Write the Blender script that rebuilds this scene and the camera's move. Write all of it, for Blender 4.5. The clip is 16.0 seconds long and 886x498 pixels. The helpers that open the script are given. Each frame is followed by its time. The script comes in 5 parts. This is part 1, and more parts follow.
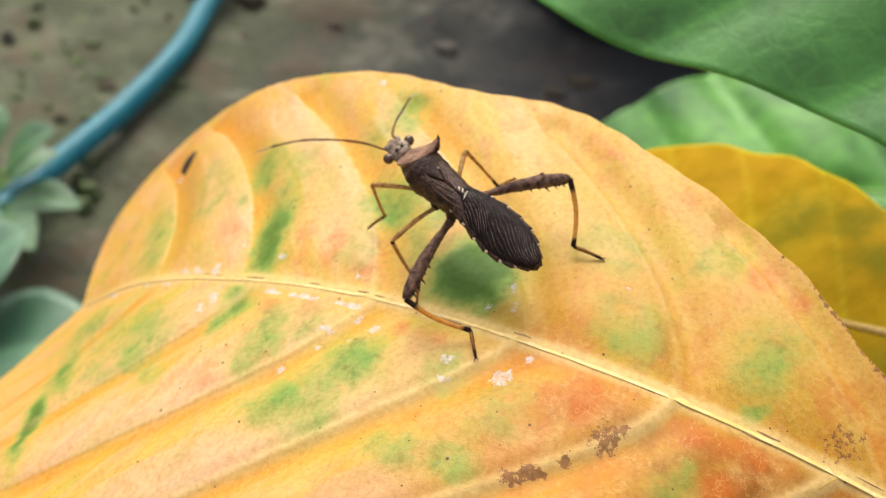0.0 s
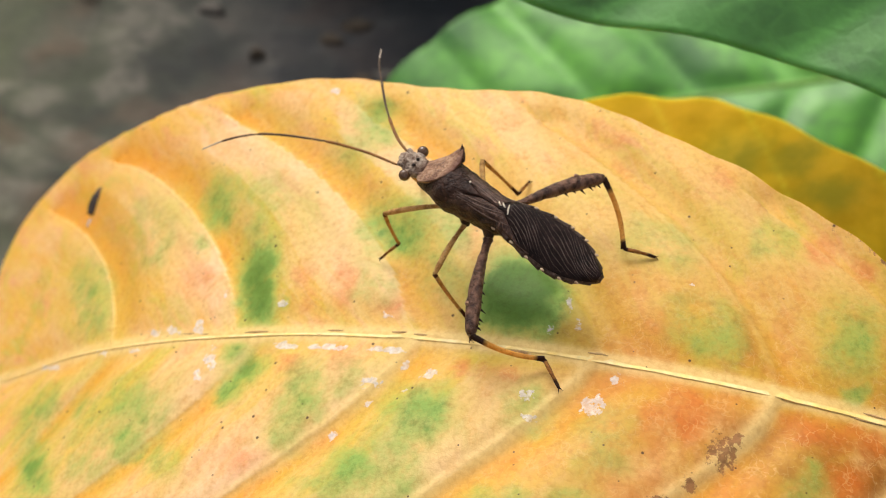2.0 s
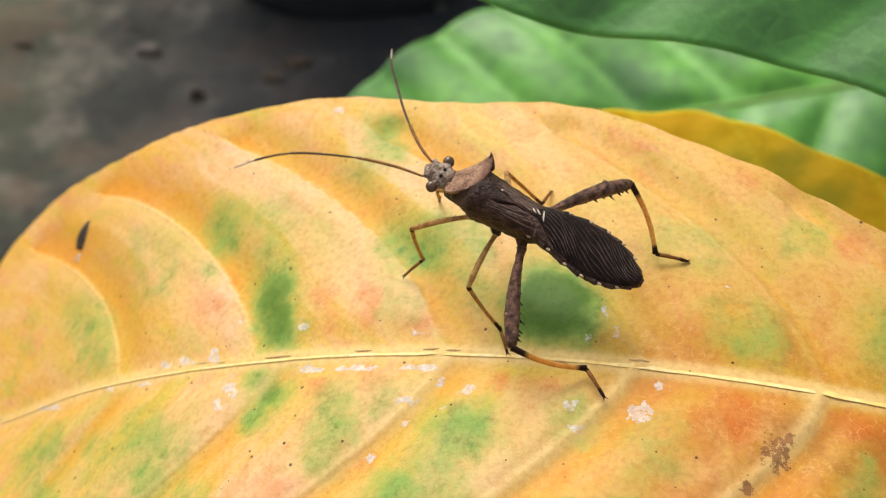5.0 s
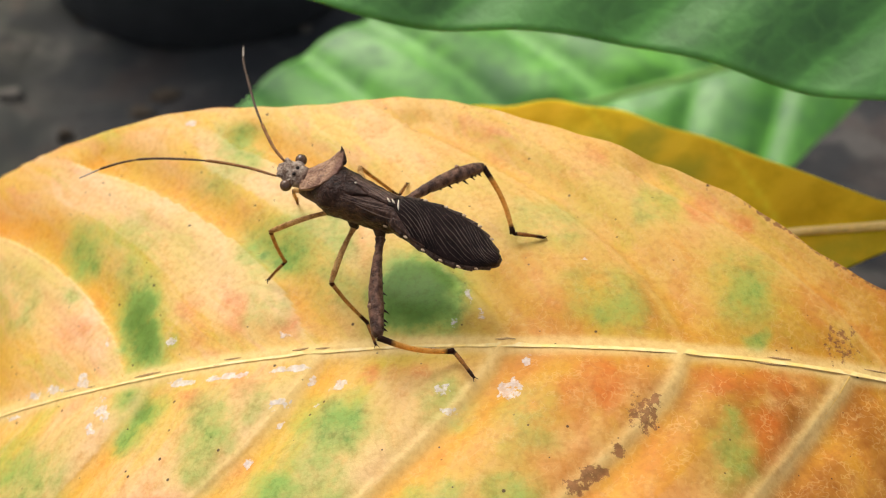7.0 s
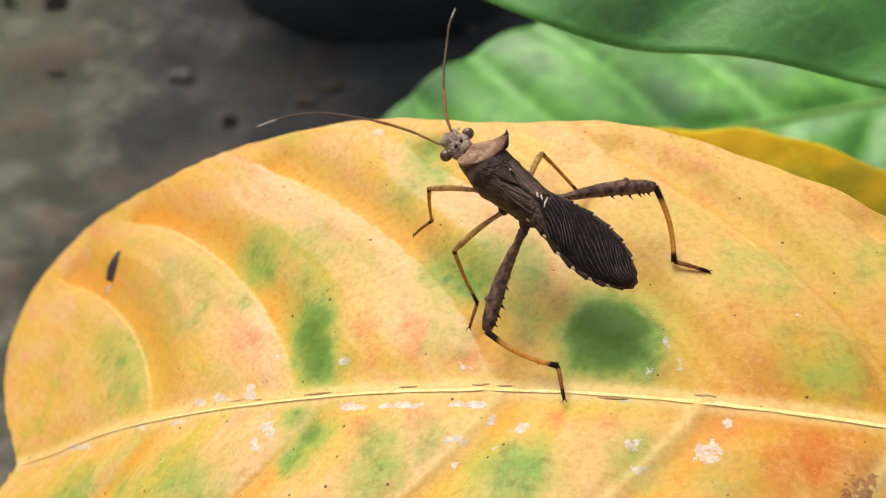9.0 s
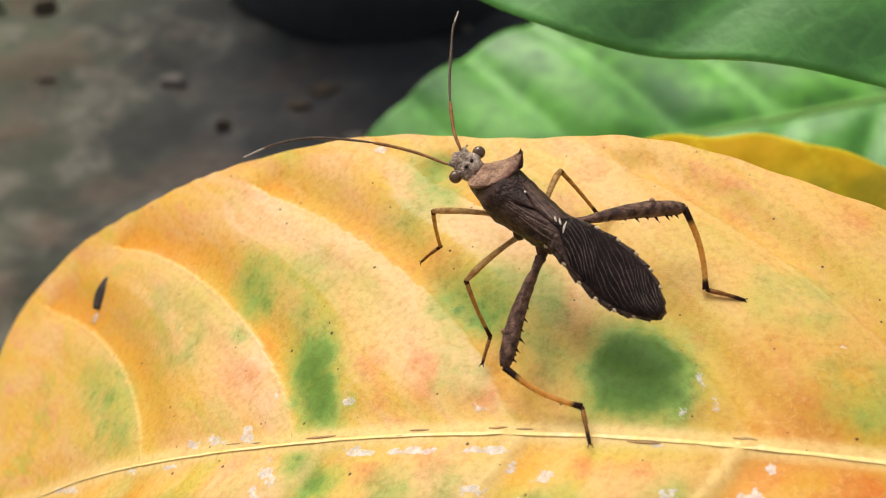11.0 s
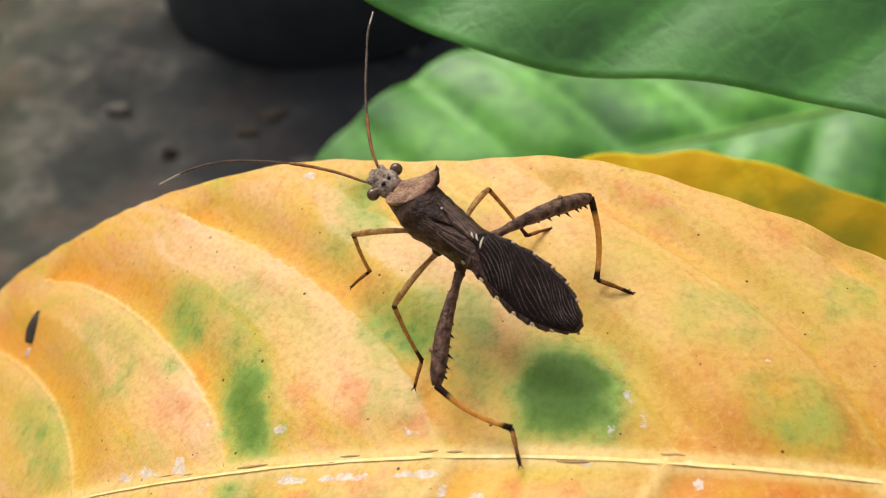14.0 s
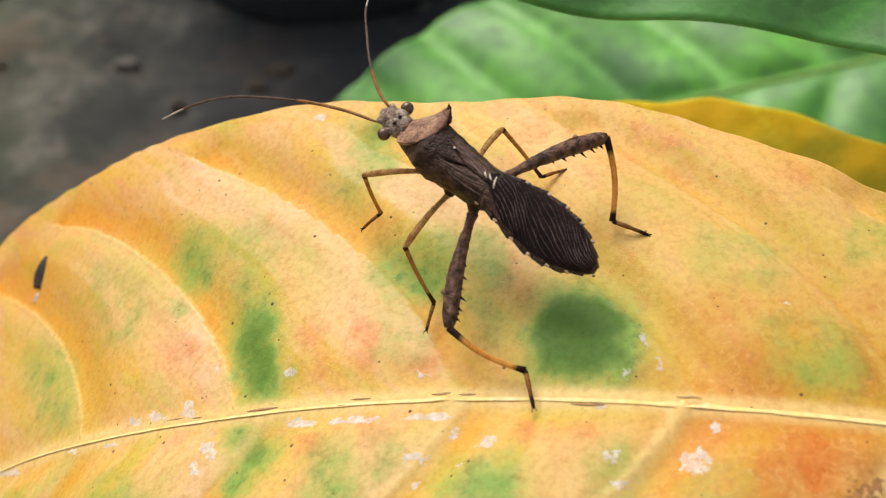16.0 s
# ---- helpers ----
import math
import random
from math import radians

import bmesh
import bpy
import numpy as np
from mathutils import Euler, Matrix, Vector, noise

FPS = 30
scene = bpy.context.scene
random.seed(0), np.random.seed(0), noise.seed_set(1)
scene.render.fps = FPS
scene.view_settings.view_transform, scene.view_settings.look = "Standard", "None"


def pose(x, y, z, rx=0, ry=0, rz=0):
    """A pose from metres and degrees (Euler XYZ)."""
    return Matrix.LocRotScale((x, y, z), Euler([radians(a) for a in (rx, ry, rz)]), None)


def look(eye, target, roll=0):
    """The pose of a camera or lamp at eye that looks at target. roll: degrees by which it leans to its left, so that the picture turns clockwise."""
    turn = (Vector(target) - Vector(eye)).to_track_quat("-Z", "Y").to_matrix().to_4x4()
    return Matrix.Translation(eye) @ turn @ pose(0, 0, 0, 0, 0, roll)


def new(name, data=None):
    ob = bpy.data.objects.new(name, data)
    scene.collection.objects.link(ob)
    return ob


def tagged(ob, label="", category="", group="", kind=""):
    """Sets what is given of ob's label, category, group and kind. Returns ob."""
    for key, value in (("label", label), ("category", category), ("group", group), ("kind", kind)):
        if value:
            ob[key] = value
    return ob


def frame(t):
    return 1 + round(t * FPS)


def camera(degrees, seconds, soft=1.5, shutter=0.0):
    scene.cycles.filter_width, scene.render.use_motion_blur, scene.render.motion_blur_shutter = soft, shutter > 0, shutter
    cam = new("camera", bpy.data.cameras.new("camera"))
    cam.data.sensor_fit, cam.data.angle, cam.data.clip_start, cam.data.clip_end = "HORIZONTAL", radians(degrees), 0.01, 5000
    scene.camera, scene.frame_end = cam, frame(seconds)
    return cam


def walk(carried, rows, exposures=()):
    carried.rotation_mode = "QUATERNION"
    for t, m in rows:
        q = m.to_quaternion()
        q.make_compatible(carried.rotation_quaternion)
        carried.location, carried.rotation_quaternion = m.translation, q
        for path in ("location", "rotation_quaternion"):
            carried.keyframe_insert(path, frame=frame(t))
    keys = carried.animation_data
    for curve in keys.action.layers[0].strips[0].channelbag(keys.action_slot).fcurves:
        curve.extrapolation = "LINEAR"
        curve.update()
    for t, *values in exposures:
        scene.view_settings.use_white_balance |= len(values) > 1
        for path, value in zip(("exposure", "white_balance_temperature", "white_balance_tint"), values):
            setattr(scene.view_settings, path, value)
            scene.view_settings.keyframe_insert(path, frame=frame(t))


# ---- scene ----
cam = camera(40.0, 16.0, 1.1)
PATH = [
    (0, (0.02590, -0.08488, 0.08248), (0.00333, -0.01369, 0.01599), 3.49),
    (0.5, (0.01466, -0.08638, 0.08396), (-0.00183, -0.01431, 0.01663), 4.09),
    (1, (0.00865, -0.08511, 0.08506), (-0.00229, -0.01219, 0.01752), 3.83),
    (1.5, (0.00411, -0.08091, 0.08056), (-0.00156, -0.00853, 0.01179), 4.61),
    (2, (-0.00277, -0.07772, 0.08042), (-0.00512, -0.00565, 0.01114), 5.02),
    (2.5, (-0.00355, -0.07637, 0.07930), (-0.00252, -0.00484, 0.00942), 6.01),
    (3, (-0.00760, -0.07766, 0.07738), (-0.00498, -0.00490, 0.00883), 5.79),
    (3.2, (-0.00984, -0.07806, 0.07872), (-0.00767, -0.00413, 0.01141), 5.22),
    (5.5, (-0.01138, -0.07791, 0.07558), (-0.00816, -0.00342, 0.00894), 5.29),
    (6, (-0.01030, -0.08064, 0.07477), (-0.00594, -0.00582, 0.00856), 4.26),
    (6.5, (-0.00929, -0.08197, 0.07595), (0.00025, -0.00662, 0.01090), 4.67),
    (7, (-0.00838, -0.08008, 0.07548), (0.00327, -0.00496, 0.01051), 4.31),
    (7.5, (-0.00803, -0.07858, 0.07489), (0.00333, -0.00394, 0.00932), 4.16),
    (8, (-0.00891, -0.07684, 0.07297), (-0.00258, -0.00176, 0.00722), 2.78),
    (8.5, (-0.01155, -0.07493, 0.07294), (-0.00865, 0.00061, 0.00748), 3.24),
    (9, (-0.01265, -0.07272, 0.07264), (-0.01244, 0.00285, 0.00715), 3.34),
    (9.2, (-0.01381, -0.07156, 0.07131), (-0.01515, 0.00434, 0.00621), 3.22),
    (11.3, (-0.01396, -0.06446, 0.06894), (-0.01306, 0.01098, 0.00331), 2.36),
    (11.5, (-0.01278, -0.06505, 0.06882), (-0.01215, 0.01100, 0.00390), 1.79),
    (12, (-0.01201, -0.06457, 0.06844), (-0.00958, 0.01139, 0.00344), 1.99),
    (12.5, (-0.01148, -0.06441, 0.06844), (-0.00848, 0.01153, 0.00345), 1.95),
    (13, (-0.01095, -0.06485, 0.06861), (-0.00785, 0.01168, 0.00433), 1.95),
    (13.5, (-0.01097, -0.06488, 0.06894), (-0.00818, 0.01195, 0.00499), 2.00),
    (14, (-0.01159, -0.06452, 0.06918), (-0.00750, 0.01214, 0.00509), 2.83),
    (14.5, (-0.01116, -0.06470, 0.06774), (-0.00676, 0.01196, 0.00368), 2.91),
    (15, (-0.01097, -0.06445, 0.06708), (-0.00760, 0.01108, 0.00163), 2.27),
    (15.5, (-0.01137, -0.06430, 0.06691), (-0.00753, 0.01059, 0.00075), 2.56),
    (16, (-0.01176, -0.06412, 0.06689), (-0.00839, 0.01035, 0.00024), 2.70),
]
walk(cam, [(t, look(eye, target, roll)) for t, eye, target, roll in PATH],
     ((0.0, 0.63), (1.0, 0.57), (3.0, 0.48), (7.0, 0.50), (9.0, 0.50), (12.0, 0.48), (16.0, 0.45)))
cam.data.dof.use_dof, cam.data.dof.focus_distance, cam.data.dof.aperture_fstop = True, 0.102, 46.0

# ---- light ----
world = bpy.data.worlds.new("world")
scene.world = world
world.use_nodes = True
wn, wl = world.node_tree.nodes, world.node_tree.links
sky = wn.new("ShaderNodeTexSky")
sky.sky_type, sky.sun_disc = "NISHITA", False
sky.sun_elevation, sky.sun_rotation = radians(54), radians(-33)
sky.air_density, sky.dust_density = 1.0, 4.0
veil = wn.new("ShaderNodeHueSaturation")
veil.inputs["Saturation"].default_value = 0.35
wl.new(sky.outputs[0], veil.inputs["Color"])
wl.new(veil.outputs[0], wn["Background"].inputs[0])
wn["Background"].inputs[1].default_value = 0.128
sun = new("sun", bpy.data.lights.new("sun", "SUN"))
sun.data.energy, sun.data.angle, sun.data.color = 1.80, radians(40), (1.0, 0.94, 0.85)
sun.matrix_world = look((-0.30, 0.46, 0.75), (0, 0, 0))

# ---- materials ----


def shader(name, rough=0.5, spec=0.5):
    m = bpy.data.materials.new(name)
    m.use_nodes = True
    n = m.node_tree.nodes
    b = n["Principled BSDF"]
    b.inputs["Roughness"].default_value = rough
    b.inputs["Specular IOR Level"].default_value = spec
    return m, n, m.node_tree.links, b


def coords(n, l, scale=(1, 1, 1)):
    c = n.new("ShaderNodeTexCoord")
    mp = n.new("ShaderNodeMapping")
    mp.inputs["Scale"].default_value = scale
    l.new(c.outputs["Object"], mp.inputs[0])
    return mp.outputs[0]


def noise_of(n, l, vec, scale, detail=3.0, rough=0.55, out="Fac"):
    t = n.new("ShaderNodeTexNoise")
    t.inputs["Scale"].default_value, t.inputs["Detail"].default_value = scale, detail
    t.inputs["Roughness"].default_value = rough
    l.new(vec, t.inputs["Vector"])
    return t.outputs[out]


def cells(n, l, vec, scale, feature="DISTANCE_TO_EDGE"):
    t = n.new("ShaderNodeTexVoronoi")
    t.feature = feature
    t.inputs["Scale"].default_value = scale
    l.new(vec, t.inputs["Vector"])
    return t.outputs["Distance"]


def ramp(n, l, fac, a, b, va=0.0, vb=1.0):
    r = n.new("ShaderNodeMapRange")
    r.inputs["From Min"].default_value, r.inputs["From Max"].default_value = a, b
    r.inputs["To Min"].default_value, r.inputs["To Max"].default_value = va, vb
    l.new(fac, r.inputs[0])
    return r.outputs[0]


def mul(n, l, a, b, op="MULTIPLY"):
    t = n.new("ShaderNodeMath")
    t.operation = op
    for k, v in enumerate((a, b)):
        if isinstance(v, (int, float)):
            t.inputs[k].default_value = v
        else:
            l.new(v, t.inputs[k])
    return t.outputs[0]


def mix(n, l, fac, a, b, blend="MIX"):
    t = n.new("ShaderNodeMix")
    t.data_type, t.blend_type = "RGBA", blend
    for k, v in ((0, fac), (6, a), (7, b)):
        if isinstance(v, (int, float)):
            t.inputs[k].default_value = v
        elif isinstance(v, tuple):
            t.inputs[k].default_value = (*v, 1.0)
        else:
            l.new(v, t.inputs[k])
    return t.outputs[2]


def attr(n, name):
    a = n.new("ShaderNodeAttribute")
    a.attribute_name = name
    return a.outputs["Fac"]


def bump(n, l, b, height, strength, distance):
    t = n.new("ShaderNodeBump")
    t.inputs["Strength"].default_value, t.inputs["Distance"].default_value = strength, distance
    l.new(height, t.inputs["Height"])
    l.new(t.outputs[0], b.inputs["Normal"])


def translucent(m, n, l, b, colour, fac):
    """Lets part of the light through a thin leaf."""
    tr = n.new("ShaderNodeBsdfTranslucent")
    mx = n.new("ShaderNodeMixShader")
    mx.inputs[0].default_value = fac
    l.new(colour, tr.inputs[0])
    l.new(b.outputs[0], mx.inputs[1])
    l.new(tr.outputs[0], mx.inputs[2])
    l.new(mx.outputs[0], n["Material Output"].inputs[0])


def yellow_leaf_material():
    m, n, l, b = shader("yellowing_leaf", 0.47, 0.22)
    v = coords(n, l)
    big, mid_n = noise_of(n, l, v, 60, 3), noise_of(n, l, v, 300, 4)
    fine = noise_of(n, l, v, 1700, 3)
    # soft streaks that follow the side veins, bent a little by a noise
    def streaks(seed, fa, fb, detail=4, rough=0.6, bent=1.1):
        cx = n.new("ShaderNodeCombineXYZ")
        sway = mul(n, l, mul(n, l, big, 0.5, "SUBTRACT"), bent)
        l.new(mul(n, l, mul(n, l, attr(n, "along"), sway, "ADD"), fa), cx.inputs[0])
        l.new(mul(n, l, attr(n, "across"), fb), cx.inputs[1])
        cx.inputs[2].default_value = seed
        return noise_of(n, l, cx.outputs[0], 1.0, detail, rough)
    streak, streak2, streak3 = streaks(0.0, 2.4, 3.6, 3), streaks(7.3, 2.9, 4.6, 3), streaks(15.1, 1.9, 3.2, 3)
    comb = streaks(23.7, 9.0, 6.0, 5, 0.66, 0.35)
    blot, blot2 = noise_of(n, l, v, 190, 5, 0.62), noise_of(n, l, v, 520, 5, 0.72)
    peach, butter, orange = (0.87, 0.555, 0.265), (0.83, 0.53, 0.088), (0.82, 0.37, 0.02)
    lime, rose = (0.56, 0.50, 0.06), (0.80, 0.33, 0.17)
    col = mix(n, l, ramp(n, l, streak, 0.36, 0.64), butter, peach)
    col = mix(n, l, mul(n, l, attr(n, "cream"), ramp(n, l, blot, 0.3, 0.6, 1.0, 0.6)), col, (0.85, 0.585, 0.165))
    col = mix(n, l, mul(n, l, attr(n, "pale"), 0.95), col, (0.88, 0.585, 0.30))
    col = mix(n, l, mul(n, l, attr(n, "gold"), ramp(n, l, streak3, 0.35, 0.6, 0.35, 1.0)), col, (0.81, 0.465, 0.035))
    col = mix(n, l, mul(n, l, ramp(n, l, streak2, 0.52, 0.72, 0, 0.55), ramp(n, l, attr(n, "cream"), 0, 1, 1.0, 0.35)), col, orange)
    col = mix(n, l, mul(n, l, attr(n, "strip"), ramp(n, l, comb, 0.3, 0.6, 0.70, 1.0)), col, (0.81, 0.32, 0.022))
    col = mix(n, l, ramp(n, l, streak3, 0.52, 0.66, 0, 0.70), col, lime)
    col = mix(n, l, ramp(n, l, streak2, 0.46, 0.34, 0, 0.50), col, rose)
    col = mix(n, l, ramp(n, l, blot, 0.54, 0.70, 0, 0.35), col, (0.80, 0.38, 0.07))
    col = mix(n, l, ramp(n, l, blot, 0.46, 0.30, 0, 0.45), col, (0.82, 0.57, 0.15))
    col = mix(n, l, ramp(n, l, comb, 0.52, 0.68, 0, 0.38), col, (0.81, 0.37, 0.04))
    col = mix(n, l, ramp(n, l, comb, 0.45, 0.32, 0, 0.34), col, (0.86, 0.61, 0.30))
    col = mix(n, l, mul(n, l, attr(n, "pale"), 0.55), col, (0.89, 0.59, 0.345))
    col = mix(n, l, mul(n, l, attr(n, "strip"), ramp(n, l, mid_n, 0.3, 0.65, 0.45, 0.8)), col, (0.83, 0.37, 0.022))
    # towards the stalk the leaf is golden, and rusty beyond its last low vein
    dusk = mul(n, l, attr(n, "dusk"), ramp(n, l, blot, 0.34, 0.58, 0.55, 1.0))
    col = mix(n, l, mul(n, l, dusk, 0.82), col, mix(n, l, ramp(n, l, streak2, 0.4, 0.6), (0.64, 0.300, 0.012), (0.63, 0.215, 0.022)))
    rust = mul(n, l, attr(n, "rust"), ramp(n, l, mid_n, 0.34, 0.60, 0.25, 0.95))
    col = mix(n, l, rust, col, (0.37, 0.13, 0.012))
    col = mix(n, l, attr(n, "lemon"), col, (0.64, 0.52, 0.075))
    # noise that frays the outlines of the pigment patches
    fray = mul(n, l, mul(n, l, mul(n, l, mid_n, 0.5, "SUBTRACT"), 1.5), mul(n, l, mul(n, l, blot2, 0.5, "SUBTRACT"), 0.9), "ADD")
    def frayed(name, a, c):
        k = attr(n, name)
        return ramp(n, l, mul(n, l, k, mul(n, l, fray, ramp(n, l, k, 0.03, 0.35)), "ADD"), a, c)
    red = mul(n, l, frayed("red", 0.10, 0.95), 0.85)
    col = mix(n, l, red, col, mix(n, l, attr(n, "dusk"), (0.76, 0.23, 0.085), (0.66, 0.17, 0.020)))
    # a fine net of veinlets, paler than what lies between them
    bent = mix(n, l, 0.006, v, noise_of(n, l, v, 700, 2, 0.5, "Color"), "ADD")
    net = ramp(n, l, cells(n, l, bent, 430), 0.0, 0.07, 1.0, 0.0)
    net2 = ramp(n, l, cells(n, l, v, 1500), 0.0, 0.10, 1.0, 0.0)
    col = mix(n, l, mul(n, l, net, ramp(n, l, blot2, 0.42, 0.60, 0.05, 0.34)), col, (0.87, 0.62, 0.24))
    col = mix(n, l, ramp(n, l, blot2, 0.54, 0.70, 0.0, 0.38), col, (0.70, 0.29, 0.05))
    # green that has not faded yet
    green = mul(n, l, frayed("green", 0.06, 0.88), 0.96)
    leafy = mix(n, l, ramp(n, l, attr(n, "green"), 0.60, 1.05), (0.29, 0.44, 0.085), (0.095, 0.22, 0.024))
    leafy = mix(n, l, ramp(n, l, blot2, 0.50, 0.66, 0.0, 0.5), leafy, (0.07, 0.20, 0.025))
    col = mix(n, l, green, col, leafy)
    col = mix(n, l, mul(n, l, attr(n, "vein"), ramp(n, l, blot, 0.35, 0.65, 1.0, 0.65)), col, (0.87, 0.63, 0.24))
    col = mix(n, l, mul(n, l, net2, 0.10), col, mix(n, l, 1.0, col, (0.62, 0.50, 0.35), "MULTIPLY"))
    col = mix(n, l, ramp(n, l, fine, 0.46, 0.68, 0.0, 0.42), col, mix(n, l, 1.0, col, (0.76, 0.60, 0.42), "MULTIPLY"))
    # specks
    spots = mul(n, l, ramp(n, l, cells(n, l, v, 330, "F1"), 0.040, 0.060, 1.0, 0.0), ramp(n, l, noise_of(n, l, v, 250, 1), 0.38, 0.40))
    dots = mul(n, l, ramp(n, l, cells(n, l, v, 620, "F1"), 0.045, 0.07, 1.0, 0.0), ramp(n, l, noise_of(n, l, v, 410, 1), 0.50, 0.53))
    col = mix(n, l, mul(n, l, mul(n, l, spots, dots, "MAXIMUM"), 0.9), col, (0.07, 0.03, 0.015))
    crumbs = noise_of(n, l, v, 1500, 4, 0.7)
    br = ramp(n, l, mul(n, l, attr(n, "brown"), mul(n, l, mul(n, l, crumbs, 0.5, "SUBTRACT"), 2.2), "ADD"), 0.64, 0.78)
    col = mix(n, l, mul(n, l, br, 0.80), col, mix(n, l, ramp(n, l, fine, 0.4, 0.6), (0.36, 0.135, 0.05), (0.21, 0.08, 0.035)))
    # white flakes, and the painted highlights that share their mask
    flakes = mul(n, l, noise_of(n, l, v, 1300, 4, 0.65), 2.4)
    white = ramp(n, l, mul(n, l, flakes, attr(n, "white"), "ADD"), 1.86, 2.0)
    col = mix(n, l, mul(n, l, white, ramp(n, l, fine, 0.35, 0.65, 0.95, 0.5)), col, mix(n, l, ramp(n, l, crumbs, 0.35, 0.6), (0.88, 0.81, 0.74), (0.60, 0.51, 0.46)))
    l.new(col, b.inputs["Base Color"])
    l.new(ramp(n, l, mid_n, 0.3, 0.7, 0.40, 0.55), b.inputs["Roughness"])
    h = mul(n, l, mul(n, l, fine, 0.6), mul(n, l, net2, 0.10), "SUBTRACT")
    h = mul(n, l, h, mul(n, l, net, 0.05), "SUBTRACT")
    h = mul(n, l, h, mul(n, l, blot2, 1.3), "ADD")
    h = mul(n, l, h, mul(n, l, white, 1.2), "ADD")
    h = mul(n, l, h, mul(n, l, br, 0.8), "SUBTRACT")
    bump(n, l, b, h, 0.32, 0.00016)
    translucent(m, n, l, b, col, 0.25)
    return m


def green_leaf_material(name, dark, light, rough, web=1.0, fade=(0.08, 0.20, 0.03), wax=0.5, glow=0.2, gloss=0.45):
    """A waxy leaf; its patch mask turns it to the fade colour."""
    m, n, l, b = shader(name, rough, gloss)
    v = coords(n, l)
    big, mid_n, fine = noise_of(n, l, v, 26, 3), noise_of(n, l, v, 160, 4, 0.6), noise_of(n, l, v, 1400, 3)
    col = mix(n, l, ramp(n, l, big, 0.35, 0.65), dark, light)
    col = mix(n, l, ramp(n, l, mid_n, 0.42, 0.70, 0, 0.6), col, tuple(0.7 * c for c in dark))
    net = ramp(n, l, cells(n, l, mix(n, l, 0.0016, v, noise_of(n, l, v, 500, 2, 0.5, "Color"), "ADD"), 330), 0.0, 0.22, 1.0, 0.0)
    col = mix(n, l, mul(n, l, net, 0.18 * web), col, light)
    col = mix(n, l, mul(n, l, attr(n, "vein"), 0.45), col, tuple(min(1, c * 1.7 + 0.02) for c in light))
    col = mix(n, l, mul(n, l, attr(n, "patch"), ramp(n, l, mid_n, 0.35, 0.55, 0.5, 1.0)), col, fade)
    l.new(col, b.inputs["Base Color"])
    l.new(ramp(n, l, mid_n, 0.3, 0.7, rough - 0.10, rough + 0.14), b.inputs["Roughness"])
    b.inputs["Coat Weight"].default_value, b.inputs["Coat Roughness"].default_value, b.inputs["Coat IOR"].default_value = wax, min(0.6, rough + 0.06), 1.8
    lumps = mul(n, l, mul(n, l, mid_n, 1.6), mul(n, l, net, 0.3 * web), "SUBTRACT")
    bump(n, l, b, mul(n, l, mul(n, l, fine, 0.25), lumps, "ADD"), 0.45, 0.0005)
    translucent(m, n, l, b, col, glow)
    return m


def mottled(name, a, b_, rough=0.8, scale=30, fine_scale=400, depth=0.002, strength=0.5):
    m, n, l, b = shader(name, rough, 0.35)
    v = coords(n, l)
    big, fine = noise_of(n, l, v, scale, 5, 0.6), noise_of(n, l, v, fine_scale, 4)
    col = mix(n, l, ramp(n, l, big, 0.33, 0.67), a, b_)
    col = mix(n, l, ramp(n, l, fine, 0.35, 0.75, 0, 0.5), col, tuple(c * 0.5 for c in a))
    l.new(col, b.inputs["Base Color"])
    bump(n, l, b, fine, strength, depth)
    return m


YELLOW = yellow_leaf_material()

# ---- building ----


def part(name, bm, material, parent, label=""):
    me = bpy.data.meshes.new(name)
    bm.to_mesh(me)
    bm.free()
    for p in me.polygons:
        p.use_smooth = True
    me.materials.append(material)
    ob = new(name, me)
    ob.parent = parent
    return tagged(ob, label)


def loft(bm, rings):
    """Skins a row of rings (each the same number of points, in centimetres) and closes the ends."""
    rows = [[bm.verts.new(Vector(p) / 100) for p in r] for r in rings]
    n = len(rows[0])
    for a, b in zip(rows[:-1], rows[1:]):
        for k in range(n):
            bm.faces.new((a[k], a[(k + 1) % n], b[(k + 1) % n], b[k]))
    bm.faces.new(rows[0][::-1])
    bm.faces.new(rows[-1])
    bmesh.ops.recalc_face_normals(bm, faces=bm.faces)
    return bm


def tube(bm, path, radii, sides=12, flat=1.0):
    """A round limb along a path."""
    p = np.array(path, float)
    d = np.gradient(p, axis=0)
    d /= np.linalg.norm(d, axis=1)[:, None]
    up = np.array([0.03, 0.05, 1.0])
    rings = []
    for q, w, r in zip(p, d, radii):
        s = np.cross(up, w)
        s /= np.linalg.norm(s)
        u = np.cross(w, s)
        a = np.linspace(0, 2 * np.pi, sides, endpoint=False)
        rings.append([q + r * (np.cos(t) * s + flat * np.sin(t) * u) for t in a])
    return loft(bm, rings)


def smooth_curve(points, n):
    """n points of a smooth curve through the given ones."""
    p = np.array(points, float)
    q = np.vstack([2 * p[0] - p[1], p, 2 * p[-1] - p[-2]])
    s = np.linspace(0, len(p) - 1, n)
    k = np.minimum(s.astype(int), len(p) - 2)
    t = (s - k)[:, None]
    a, b, c, d = q[k], q[k + 1], q[k + 2], q[k + 3]
    return 0.5 * (2 * b + (c - a) * t + (2 * a - 5 * b + 4 * c - d) * t**2 + (3 * b - a - 3 * c + d) * t**3)


